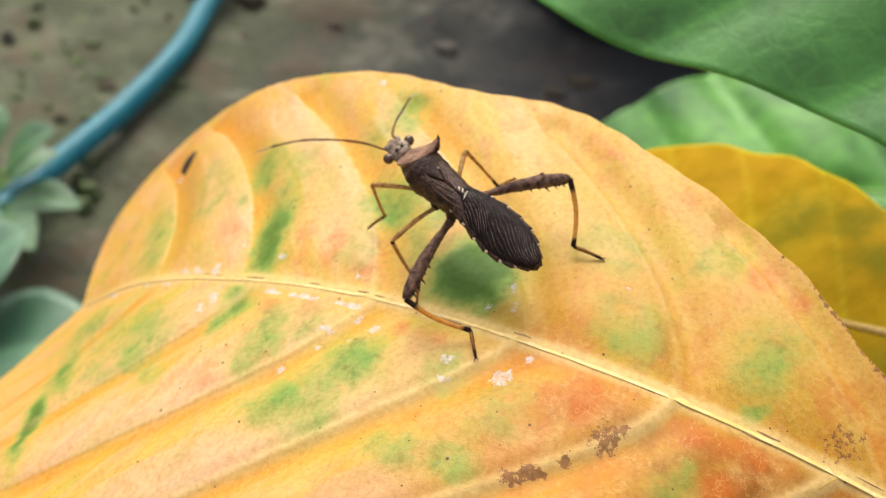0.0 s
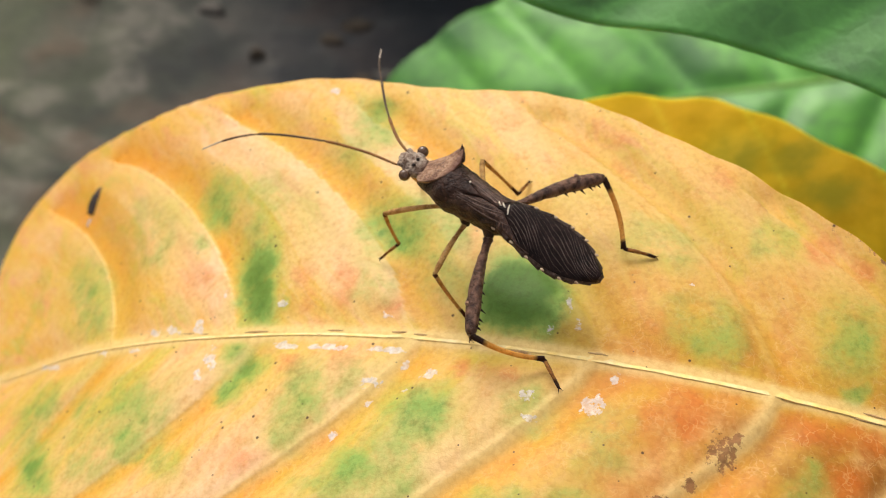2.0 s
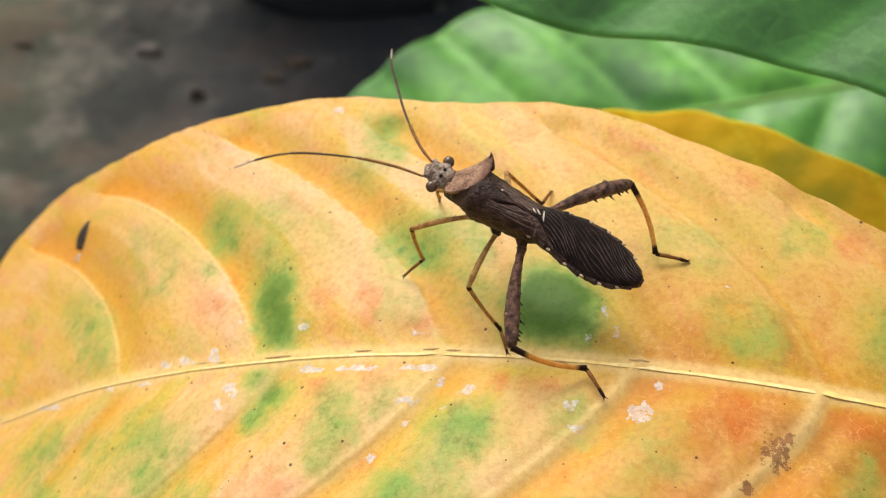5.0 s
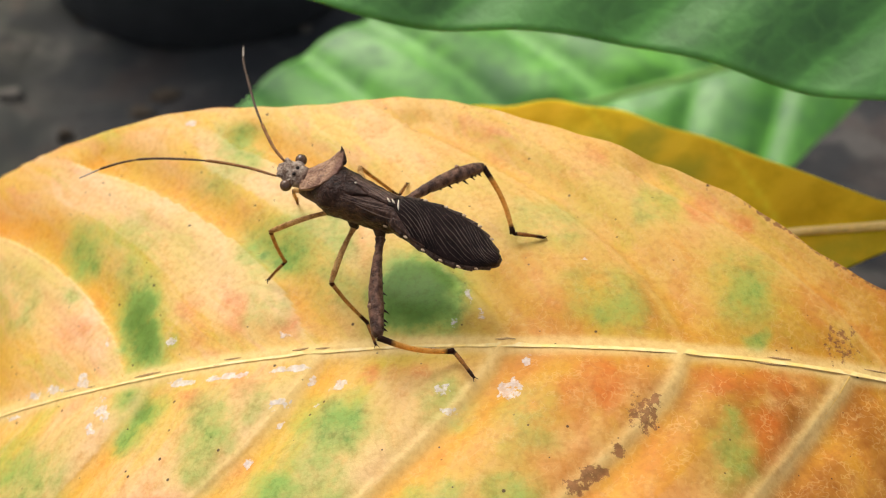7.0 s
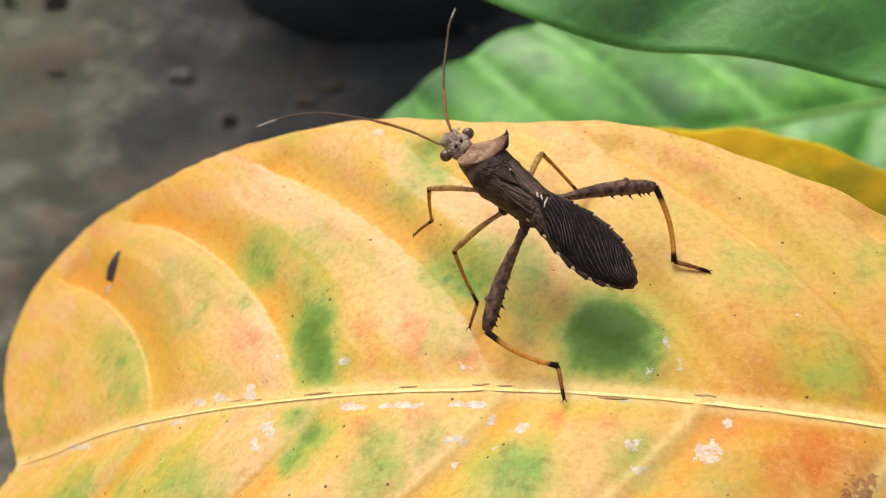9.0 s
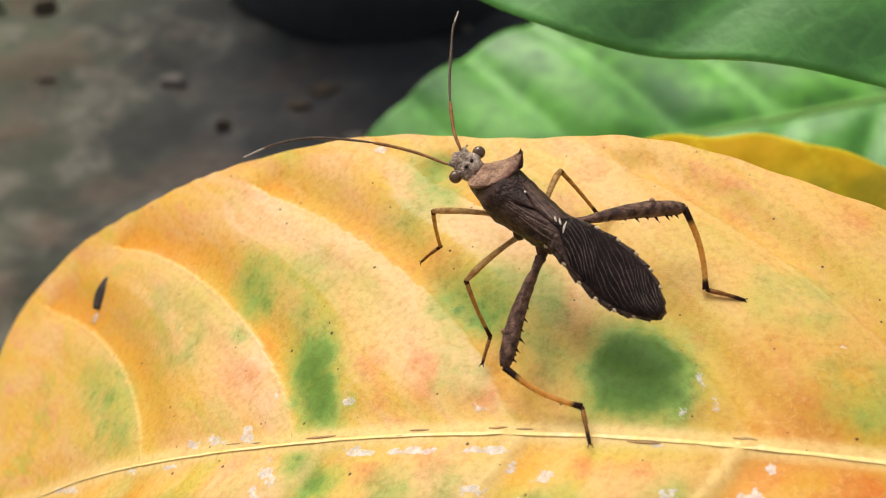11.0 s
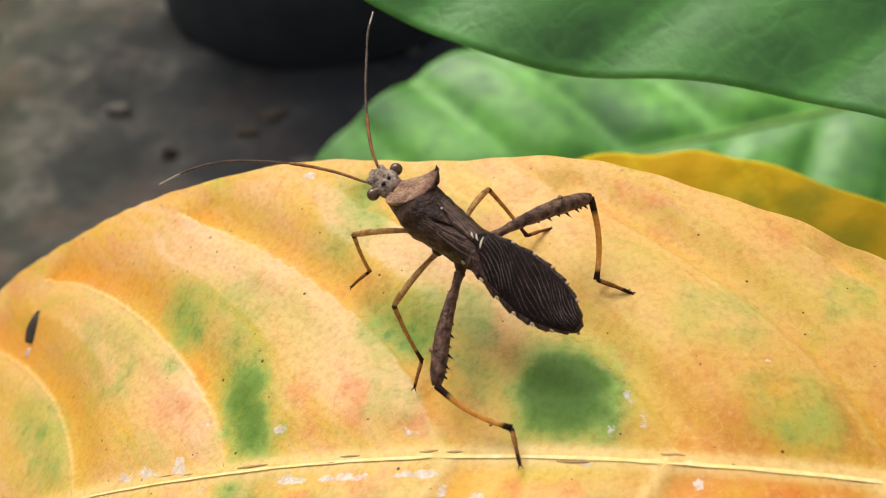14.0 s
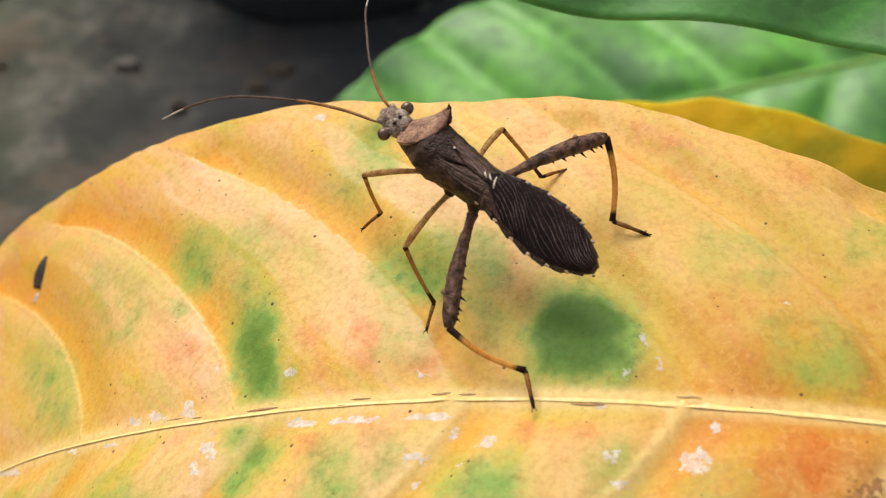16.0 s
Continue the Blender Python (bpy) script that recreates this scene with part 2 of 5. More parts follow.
def sheet(name, verts, nu, nv, masks, material, thick):
    """A thin leaf from a grid of points, with masks for its colours."""
    i, j = np.meshgrid(np.arange(nu - 1), np.arange(nv - 1), indexing="ij")
    k = (i * nv + j).ravel()
    me = bpy.data.meshes.new(name)
    me.from_pydata(verts.tolist(), [], np.stack([k, k + nv, k + nv + 1, k + 1], 1).tolist())
    for p, values in masks.items():
        me.attributes.new(p, "FLOAT", "POINT").data.foreach_set("value", np.asarray(values, np.float32))
    me.polygons.foreach_set("use_smooth", np.ones(len(me.polygons), bool))
    me.materials.append(material)
    ob = new(name, me)
    s = ob.modifiers.new("thickness", "SOLIDIFY")
    s.thickness, s.offset = thick, -1
    return ob


def bend(a, b, c, n=40):
    """Points of a curve from a to c, drawn towards b."""
    t = np.linspace(0, 1, n)[:, None]
    return (1 - t) ** 2 * np.array(a) + 2 * t * (1 - t) * np.array(b) + t**2 * np.array(c)


def near(xy, line):
    """How far each point lies from a line of points."""
    best = np.full(len(xy), 1e9)
    for a, b in zip(line[:-1], line[1:]):
        d = b - a
        t = np.clip(((xy - a) @ d) / (d @ d + 1e-12), 0, 1)
        best = np.minimum(best, ((xy - a - t[:, None] * d) ** 2).sum(1))
    return np.sqrt(best)


def patches(xy, spots, sharp=1.0):
    """A mask of soft patches, each given by its strength, its middle and two half axes."""
    out = np.zeros(len(xy))
    for k, x, y, ax, ay, bx, by in spots:
        d = np.linalg.inv(np.array([[ax, bx], [ay, by]]))
        r = np.abs((xy - (x, y)) @ d.T * sharp) ** 2.6
        out = np.maximum(out, k * np.exp(-r.sum(1) ** 1.25 * 0.62))
    return out


# ---- the yellow leaf (its plan in centimetres) ----
ARCH = [0.0122, 0.5251, 0.1932, 0.0079, -0.3604, 0.9713, -0.0051, -0.177, -0.2604, -0.6873, 0.1988, 0.0744, 0.1108, 0.3164, 0.0179]


def arch(x, y):
    """Height of the leaf, in centimetres, over its plan."""
    def base(u, v):
        u, v = u / 3.4, v / 3.4
        powers = [(i, j) for i in range(5) for j in range(5 - i)]
        return sum(c * u**i * v**j for c, (i, j) in zip(ARCH, powers))
    u, v, h = np.clip(x, -5.2, 4.3), np.clip(y, -2.4, 4.3), 1e-3
    ex = x - u
    gx = (base(u + h, v) - base(u - h, v)) / (2 * h)
    gy = (base(u, v + h) - base(u, v - h)) / (2 * h)
    return base(u, v) + gx * ex + gy * (y - v) + 0.05 * np.where(ex < 0, ex**2, 0)


# stations from the tip to the stalk: midrib, far edge, near edge
STATIONS = [
    (-6.20, 1.90, -6.25, 2.00, -6.25, 1.80), (-5.60, 1.55, -6.75, 3.00, -7.00, 0.80), (-4.90, 1.20, -7.10, 4.30, -7.30, -0.60),
    (-4.00, 0.78, -6.85, 5.20, -6.90, -2.00), (-3.20, 0.46, -6.10, 5.25, -6.00, -3.00), (-2.50, 0.22, -5.14, 4.70, -5.00, -3.60),
    (-1.60, -0.04, -4.24, 4.10, -4.20, -3.95), (-0.80, -0.25, -3.50, 3.87, -3.40, -4.15), (0.20, -0.49, -1.90, 3.27, -2.10, -4.30),
    (1.20, -0.70, -0.60, 2.80, -0.60, -4.30), (2.43, -0.89, 0.63, 2.42, 1.20, -4.10), (3.40, -1.00, 1.96, 1.60, 2.80, -3.60),
    (4.30, -1.08, 3.30, 0.65, 4.10, -2.90), (5.30, -1.14, 4.50, -0.30, 5.20, -2.10), (6.40, -1.20, 6.35, -1.15, 6.35, -1.25)]
VEINS = [
    ((4.29, -0.96), (3.90, -0.30), (2.50, 0.95)), ((2.43, -0.84), (2.45, 0.10), (0.40, 2.10)), ((0.95, -0.62), (0.85, 0.20), (-1.40, 2.50)),
    ((-0.79, -0.29), (-0.80, 0.90), (-3.10, 3.20)), ((-2.55, 0.30), (-2.75, 1.60), (-5.00, 4.10)), ((-4.13, 0.90), (-4.30, 2.20), (-6.20, 4.50)),
    ((3.90, -1.10), (3.10, -2.00), (1.50, -3.30)), ((2.40, -0.95), (2.20, -1.60), (0.20, -2.80)), ((0.85, -0.70), (0.30, -1.60), (-2.20, -2.95)),
    ((-0.75, -0.35), (-1.20, -1.40), (-4.60, -2.60)), ((-2.30, 0.10), (-2.70, -0.70), (-5.60, -1.90)), ((-4.10, 0.80), (-4.60, 0.00), (-6.50, -0.90))]
# pigments and painted glints in the plan: strength, middle, two half axes
GREEN_TIP = [
    (1.05, -4.45, -1.45, 0.13, -0.12, -0.14, 0.42),
    (0.45, -5.02, 0.29, 0.20, -0.15, -0.15, 0.41), (0.45, -4.80, 0.39, 0.26, -0.18, -0.11, 0.33), (0.45, -4.76, 1.96, 0.31, -0.25, -0.14, 0.51), (0.85, -4.59, -0.53, 0.21, -0.12, -0.10, 0.29), (0.25, -4.10, 2.46, 0.31, -0.24, -0.05, 0.27),
    (0.40, -4.05, -0.04, 0.26, -0.15, -0.08, 0.27), (0.35, -3.95, -0.64, 0.29, -0.14, -0.07, 0.26), (0.30, -3.88, 1.92, 0.22, -0.15, -0.05, 0.28), (0.50, -3.50, -0.28, 0.32, -0.16, -0.06, 0.28), (0.55, -3.46, -0.65, 0.22, -0.10, -0.05, 0.19),
    (0.35, -3.27, 1.66, 0.12, -0.07, -0.01, 0.10), (0.60, -3.10, 2.09, 0.18, -0.10, -0.04, 0.26), (0.55, -2.97, -1.10, 0.14, -0.05, -0.04, 0.17)]
GREEN_INNER = [
    (0.30, -2.53, 1.74, 0.21, -0.11, -0.03, 0.30), (0.30, -2.52, 1.61, 0.22, -0.10, -0.04, 0.30), (0.60, -2.44, -0.40, 0.13, -0.05, -0.03, 0.17), (0.95, -2.39, 0.71, 0.16, -0.07, -0.06, 0.43), (0.85, -2.35, -0.16, 0.15, -0.06, -0.03, 0.19),
    (0.55, -2.05, 0.40, 0.05, -0.02, -0.00, 0.07), (0.60, -1.77, -1.02, 0.13, -0.04, -0.03, 0.20), (0.30, -1.65, 2.18, 0.22, -0.10, -0.01, 0.21), (0.62, -1.65, -0.70, 0.15, -0.04, -0.03, 0.26), (0.65, -1.45, 2.51, 0.19, -0.08, -0.00, 0.21),
    (0.55, -1.34, -1.76, 0.21, -0.05, -0.01, 0.13), (0.40, -1.29, -0.60, 0.10, -0.03, -0.02, 0.17)]
GREEN_MIDDLE = [
    (0.35, -1.16, 0.39, 0.15, -0.05, -0.00, 0.20), (0.62, -1.10, -1.65, 0.22, -0.05, -0.02, 0.20), (0.75, -1.01, 1.06, 0.28, -0.10, 0.00, 0.25), (0.60, -0.87, -1.35, 0.19, -0.04, -0.01, 0.19), (0.55, -0.75, -1.66, 0.19, -0.03, -0.02, 0.28),
    (0.70, -0.63, -1.14, 0.26, -0.05, -0.01, 0.21), (0.50, -0.50, 0.68, 0.15, -0.04, 0.01, 0.40), (0.55, 0.15, -2.06, 0.21, -0.02, -0.00, 0.12), (1.25, 0.20, 0.05, 0.29, -0.06, 0.03, 0.33), (0.55, 0.36, -1.13, 0.14, -0.01, 0.00, 0.16),
    (0.40, 0.47, -0.04, 0.14, -0.03, 0.02, 0.21), (0.60, 0.74, -2.10, 0.18, -0.01, 0.00, 0.10)]
GREEN_STALK = [
    (0.35, 1.00, -1.53, 0.18, -0.00, 0.01, 0.24), (0.35, 1.48, 0.59, 0.27, -0.03, 0.04, 0.22), (0.35, 1.77, -0.21, 0.21, -0.01, 0.05, 0.23), (0.60, 1.92, -0.43, 0.17, -0.01, 0.03, 0.12), (0.50, 1.96, -0.37, 0.20, 0.01, 0.02, 0.20),
    (0.45, 2.50, 0.67, 0.16, -0.01, 0.04, 0.16), (0.60, 2.62, -1.87, 0.12, 0.02, 0.03, 0.21), (0.60, 2.67, -1.60, 0.06, 0.01, 0.01, 0.07), (0.60, 3.11, -0.81, 0.08, 0.01, 0.01, 0.07), (0.50, 3.15, -0.25, 0.21, 0.02, 0.04, 0.28)]
LIME = [
    (0.55, -3.70, 2.30, 0.22, -0.16, -0.06, 0.26), (0.60, -4.35, 1.45, 0.20, -0.14, -0.06, 0.30), (0.45, -2.50, 2.70, 0.18, -0.10, -0.03, 0.20),
    (0.50, 2.00, 0.75, 0.20, 0.00, 0.04, 0.16), (0.45, 0.70, 1.25, 0.20, -0.02, 0.02, 0.14), (0.45, -1.90, 1.40, 0.14, -0.06, -0.02, 0.26)]
RED_TIP = [
    (0.45, -3.16, 1.11, 0.24, -0.14, -0.03, 0.25), (0.35, -2.08, -1.35, 0.25, -0.07, -0.02, 0.16), (0.65, -1.89, -0.36, 0.18, -0.06, -0.02, 0.12), (0.60, -1.88, 0.55, 0.14, -0.05, -0.03, 0.25), (0.60, -1.49, 0.48, 0.12, -0.05, -0.01, 0.21),
    (0.60, -1.46, 0.41, 0.13, -0.04, -0.03, 0.27), (0.45, -1.46, -1.22, 0.20, -0.05, -0.02, 0.15), (0.60, -1.36, -0.40, 0.12, -0.03, -0.02, 0.21), (0.60, -1.11, 0.19, 0.15, -0.05, -0.00, 0.13), (0.60, -1.01, 0.15, 0.16, -0.04, -0.01, 0.17),
    (0.60, -0.24, 0.61, 0.15, -0.04, 0.02, 0.31), (0.60, -0.18, -0.76, 0.15, -0.02, -0.00, 0.12), (0.35, -0.08, 2.23, 0.15, -0.03, -0.00, 0.16)]
RED_MIDDLE = [
    (0.60, 0.05, -0.34, 0.26, -0.06, 0.01, 0.09), (0.45, 0.07, -0.77, 0.16, -0.02, -0.00, 0.10), (0.50, 0.51, -0.36, 0.17, -0.03, 0.02, 0.14), (0.35, 0.59, 1.78, 0.15, -0.02, 0.00, 0.12), (0.45, 0.69, 0.25, 0.08, -0.01, 0.02, 0.13),
    (0.50, 1.11, 1.70, 0.15, -0.01, 0.01, 0.27), (0.60, 1.39, -1.35, 0.17, 0.00, 0.01, 0.21), (0.50, 1.40, -0.25, 0.08, -0.01, 0.02, 0.12), (0.90, 1.63, -1.22, 0.17, 0.01, 0.02, 0.22)]
RED_STALK = [
    (0.70, 1.98, 1.26, 0.16, -0.01, 0.02, 0.21), (0.80, 2.17, -0.30, 0.11, -0.00, 0.04, 0.18), (0.80, 2.20, -0.38, 0.09, 0.00, 0.02, 0.23), (0.35, 2.48, -0.11, 0.13, 0.01, 0.02, 0.20), (0.50, 2.61, -1.20, 0.23, 0.03, 0.03, 0.19),
    (0.95, 2.93, 0.60, 0.15, 0.00, 0.02, 0.18), (0.85, 2.96, -1.69, 0.15, 0.02, 0.04, 0.28), (0.55, 3.06, -1.25, 0.27, 0.04, 0.02, 0.15), (0.70, 3.26, 0.45, 0.13, 0.01, 0.02, 0.15)]
BROWN = [
    (0.80, 1.96, -1.49, 0.14, 0.01, 0.02, 0.17), (1.00, 1.69, -1.81, 0.06, 0.00, 0.00, 0.06), (1.00, 1.45, -1.99, 0.12, 0.00, 0.00, 0.06), (1.00, 1.29, -2.09, 0.10, 0.00, 0.00, 0.06), (1.00, 2.08, -1.36, 0.05, 0.00, 0.01, 0.05),
    (0.70, 3.91, -0.79, 0.17, 0.01, 0.05, 0.19), (0.70, 4.32, -0.15, 0.34, -0.20, 0.05, 0.12)]
WHITE_STALK = [
    (1.00, 0.89, -1.13, 0.09, -0.00, 0.00, 0.13), (0.93, 0.33, -1.03, 0.07, -0.01, 0.00, 0.08), (0.93, 0.36, -1.24, 0.08, -0.01, 0.00, 0.04), (0.93, 0.66, -0.09, 0.03, -0.00, 0.00, 0.09), (0.93, 0.73, -0.26, 0.04, -0.00, 0.00, 0.07),
    (0.93, 0.49, -0.34, 0.04, -0.00, 0.00, 0.06), (0.93, 1.09, -0.85, 0.05, -0.00, 0.00, 0.07), (0.93, 1.73, 0.12, 0.03, -0.00, 0.00, 0.02), (0.93, 1.05, -1.32, 0.02, -0.00, 0.00, 0.02)]
WHITE_TIP = [
    (0.93, -3.54, 0.69, 0.10, -0.05, -0.01, 0.05), (0.93, -3.31, 0.61, 0.08, -0.04, -0.01, 0.05), (0.93, -2.98, 0.50, 0.06, -0.03, -0.02, 0.09), (0.93, -2.75, 0.01, 0.07, -0.03, -0.03, 0.17), (0.93, -2.84, -0.15, 0.05, -0.02, -0.01, 0.08),
    (0.93, -0.76, -0.55, 0.04, -0.01, -0.00, 0.06), (0.93, -0.55, -0.74, 0.07, -0.01, -0.00, 0.06), (0.93, -1.05, -0.70, 0.10, -0.02, -0.00, 0.05), (0.93, -1.12, -0.77, 0.03, -0.01, -0.00, 0.04), (0.93, -1.05, -0.89, 0.03, -0.01, -0.00, 0.04)]
WHITE_INNER = [
    (0.93, -0.73, -0.87, 0.03, -0.01, -0.00, 0.03), (0.93, -1.35, -1.19, 0.04, -0.01, -0.00, 0.04), (0.93, -2.76, 0.81, 0.02, -0.01, -0.01, 0.06), (0.93, -0.98, -0.00, 0.05, -0.01, -0.00, 0.04), (0.93, -2.08, 0.42, 0.04, -0.01, -0.00, 0.04),
    (0.93, -4.24, 0.84, 0.09, -0.06, -0.01, 0.03)]
# glossy highlights by the midrib and on a drop, painted as white patches
GLINTS = [
    (1.35, -1.98, -0.09, 0.12, -0.04, -0.00, 0.03), (1.35, -1.55, -0.22, 0.14, -0.04, -0.00, 0.03), (1.35, -1.39, -0.27, 0.06, -0.02, -0.00, 0.03), (1.35, -0.97, -0.37, 0.16, -0.04, -0.00, 0.03), (1.35, -5.07, 1.20, 0.19, -0.15, -0.01, 0.04),
    (1.35, -1.98, 3.10, 0.05, -0.02, -0.00, 0.04), (1.35, -3.77, 0.59, 0.07, -0.04, -0.01, 0.03), (0.90, 0.31, -0.56, 0.06, -0.01, 0.00, 0.05)]


def ragged(xy, size, amount):
    """Shifts points a little at random, so that patches get uneven outlines."""
    v = [noise.noise_vector(Vector((x / size, y / size, 3.7))) + 0.5 * noise.noise_vector(Vector((x / size * 2.7, y / size * 2.7, 9.1))) for x, y in xy]
    return xy + amount * np.array([p[:2] for p in v])


def beside_veins(xy):
    """How far each point lies from the nearest side vein, and on which side of it (1: towards the tip)."""
    best, side = np.full(len(xy), 1e9), np.ones(len(xy))
    for a, b, c in VEINS:
        line = bend(a, b, c, 24)
        for p, q in zip(line[:-1], line[1:]):
            d = q - p
            t = np.clip(((xy - p) @ d) / (d @ d), 0, 1)
            e = np.hypot(*(xy - p - t[:, None] * d).T)
            turn = d[0] * (xy[:, 1] - p[1]) - d[1] * (xy[:, 0] - p[0])
            closer = e < best
            best = np.where(closer, e, best)
            side = np.where(closer, np.sign(turn) * (1 if c[1] > a[1] else -1), side)
    return best, side


MIDRIB = smooth_curve(STATIONS, 420)[:, 0:2]


def leaf_height(xy):
    """The leaf's upper side: its arch, quilted between the veins."""
    d, side = beside_veins(xy)
    d_mid = near(xy, MIDRIB[::8])
    quilt = (1 - np.exp(-((d / 0.34) ** 2))) * (1 - np.exp(-((d_mid / 0.28) ** 2)))
    lean = 0.035 * side * np.exp(-((d - 0.16) / 0.14) ** 2) * (1 - np.exp(-((d_mid / 0.3) ** 2)))
    ridge = 0.020 * np.exp(-((d_mid / 0.11) ** 2)) + np.where(xy[:, 1] > np.interp(xy[:, 0], MIDRIB[:, 0], MIDRIB[:, 1]), 0.012 * np.exp(-((d / 0.04) ** 2)), 0.022 * np.exp(-((d / 0.06) ** 2))) * np.clip(1.3 + xy[:, 0] / 2.2, 0.1, 1)
    return arch(xy[:, 0], xy[:, 1]) + 0.095 * quilt - 0.075 + lean + ridge, d, side, d_mid


def lifted(line, up):
    """A curve of the plan, laid on the leaf."""
    return np.c_[line, leaf_height(line)[0] + up]


def yellow_leaf(shrub):
    nu, nh = 420, 130
    st = smooth_curve(STATIONS, nu)
    mid, far, close = st[:, None, 0:2], st[:, None, 2:4], st[:, None, 4:6]
    s = np.linspace(0, 1, nh)[None, :, None]
    wob = 0.030 * np.sin(np.linspace(0, 47, nu)) + 0.025 * np.sin(np.linspace(0, 19, nu)) + 0.008 * np.sin(np.linspace(0, 230, nu))
    far = far + wob[:, None, None] * np.array([0.3, 1.0])
    xy = np.concatenate([(close + (mid - close) * s)[:, :-1], mid + (far - mid) * s], 1)
    nv = xy.shape[1]
    along = np.repeat(np.linspace(0, 14, nu), nv)
    across = np.tile(np.linspace(-1, 1, nv), nu)
    xy = xy.reshape(-1, 2)
    z, d, side, d_mid = leaf_height(xy)
    greens = GREEN_TIP + GREEN_INNER + GREEN_MIDDLE + GREEN_STALK
    limes = greens + LIME
    rag, fringe = ragged(xy, 0.22, 0.075), np.clip((across - 0.90) / 0.05, 0, 1) * np.clip(along - 11.2, 0, 1)
    masks = {
        "along": along, "across": across,
        "vein": np.clip(np.where(across < 0, 0.95 * np.exp(-((d / 0.080) ** 2)) * np.clip(1.2 + xy[:, 0] / 4, 0.3, 1), 0.22 * np.exp(-((d / 0.035) ** 2))) + np.exp(-((d_mid / 0.095) ** 4)), 0, 1),
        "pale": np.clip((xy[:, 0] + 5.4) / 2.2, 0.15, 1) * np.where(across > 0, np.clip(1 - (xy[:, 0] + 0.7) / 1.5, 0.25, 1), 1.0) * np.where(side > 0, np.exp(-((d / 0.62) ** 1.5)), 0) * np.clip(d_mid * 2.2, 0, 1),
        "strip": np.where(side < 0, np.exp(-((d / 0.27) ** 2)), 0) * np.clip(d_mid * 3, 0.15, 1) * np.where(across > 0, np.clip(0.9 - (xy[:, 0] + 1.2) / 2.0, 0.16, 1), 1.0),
        "cream": np.clip((xy[:, 0] + 1.6) / 1.2, 0, 1) * np.clip(d_mid * 2 * (across > 0), 0, 1),
        "gold": np.clip(np.clip((-xy[:, 0] - 2.6) / 3.0, 0, 1) * 0.50 + 0.3 * np.clip(d_mid - 2.2, 0, 1) * (xy[:, 0] < -1) + 0.75 * np.clip((xy[:, 0] + 0.3) / 2.2, 0, 1) * np.where(across > 0, 0.25, 1.0) + 0.8 * np.exp(-((d_mid / 0.5) ** 2)) * np.clip(xy[:, 0] + 2, 0, 1), 0, 1),
        "green": patches(rag, greens, 0.80), "red": patches(rag, RED_TIP + RED_MIDDLE + RED_STALK) * np.where(across > 0, 0.72, 1.0),
        "dusk": np.clip((xy[:, 0] + 0.5) / 1.5, 0, 1) * np.clip(-xy[:, 1] + 0.75, 0.25, 1),
        "rust": np.clip((xy[:, 0] - 1.9 + 0.45 * (xy[:, 1] + 1.5)) / 0.5, 0, 1) * np.clip((-xy[:, 1] - 1.02) * 4, 0, 1),
        "brown": np.maximum(patches(xy, BROWN, 0.9), 0.75 * fringe), "white": patches(ragged(xy, 0.1, 0.03), WHITE_STALK + WHITE_TIP + WHITE_INNER + GLINTS, 0.9),
        "lemon": np.where((across < 0) & (xy[:, 0] > 0.8), 0.35, 0.62) * np.clip(1.3 * patches(rag, limes, 0.50), 0, 1)}
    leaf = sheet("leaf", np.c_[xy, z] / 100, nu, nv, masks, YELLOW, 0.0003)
    leaf.parent = shrub
    tagged(leaf, "large yellow leaf turning orange with green blotches")
    # midrib and side veins stand a little proud
    bm = bmesh.new()
    r = np.linspace(0.022, 0.050, 104)
    tube(bm, lifted(MIDRIB[4::4], -0.0030), r * (1 + 0.12 * np.sin(np.arange(104) * 1.7) * np.sin(np.arange(104) * 0.53)), 16, 0.08)
    part("midrib", bm, RIB, leaf, "pale yellow midrib with small brown scars")
    for a, b, c in VEINS:
        bm = bmesh.new()
        q = np.linspace(0, 1, 30)
        sunk = 0.013 if c[1] > a[1] else 0.012
        tube(bm, lifted(bend(a, b, c, 30), -sunk - 0.004 * q), 0.020 - 0.010 * q, 10, 0.45)
        part("vein", bm, VEIN, leaf)
    # short dry scars along the midrib
    rng = np.random.default_rng(12)
    for k in (120, 131, 152, 176, 181, 205, 212, 236, 259, 291, 318, 322, 352):
        w, off = int(rng.integers(4, 11)), rng.uniform(0.02, 0.055) * rng.choice((1, 1, 1, -1))
        bm = bmesh.new()
        q = np.linspace(0, 1, w)
        tube(bm, lifted(MIDRIB[k : k + w] + (0, off), 0.001), rng.uniform(0.008, 0.016) * np.sin(np.pi * (0.1 + 0.8 * q)), 8, 0.5)
        part("scar", bm, DRY, leaf)
    # dry slit near the tip
    q = np.linspace(0, 1, 14)
    line = np.c_[-5.27 + 0.09 * q, 3.46 + 0.38 * q]
    bm = bmesh.new()
    tube(bm, lifted(line[3:], 0.012), (0.092 * np.sin(np.pi * (0.06 + 0.88 * q)))[3:], 10, 0.4)
    part("dry_slit", bm, SCAR, leaf, "dark dry slit")
    bm = bmesh.new()
    tube(bm, lifted(line[:5] - (0.01, 0.06), 0.006), 0.035 * np.sin(np.pi * (0.1 + 0.8 * np.linspace(0, 1, 5))), 10, 0.4)
    part("dry_scale", bm, CRUST, leaf, "pale papery scale")
    return leaf


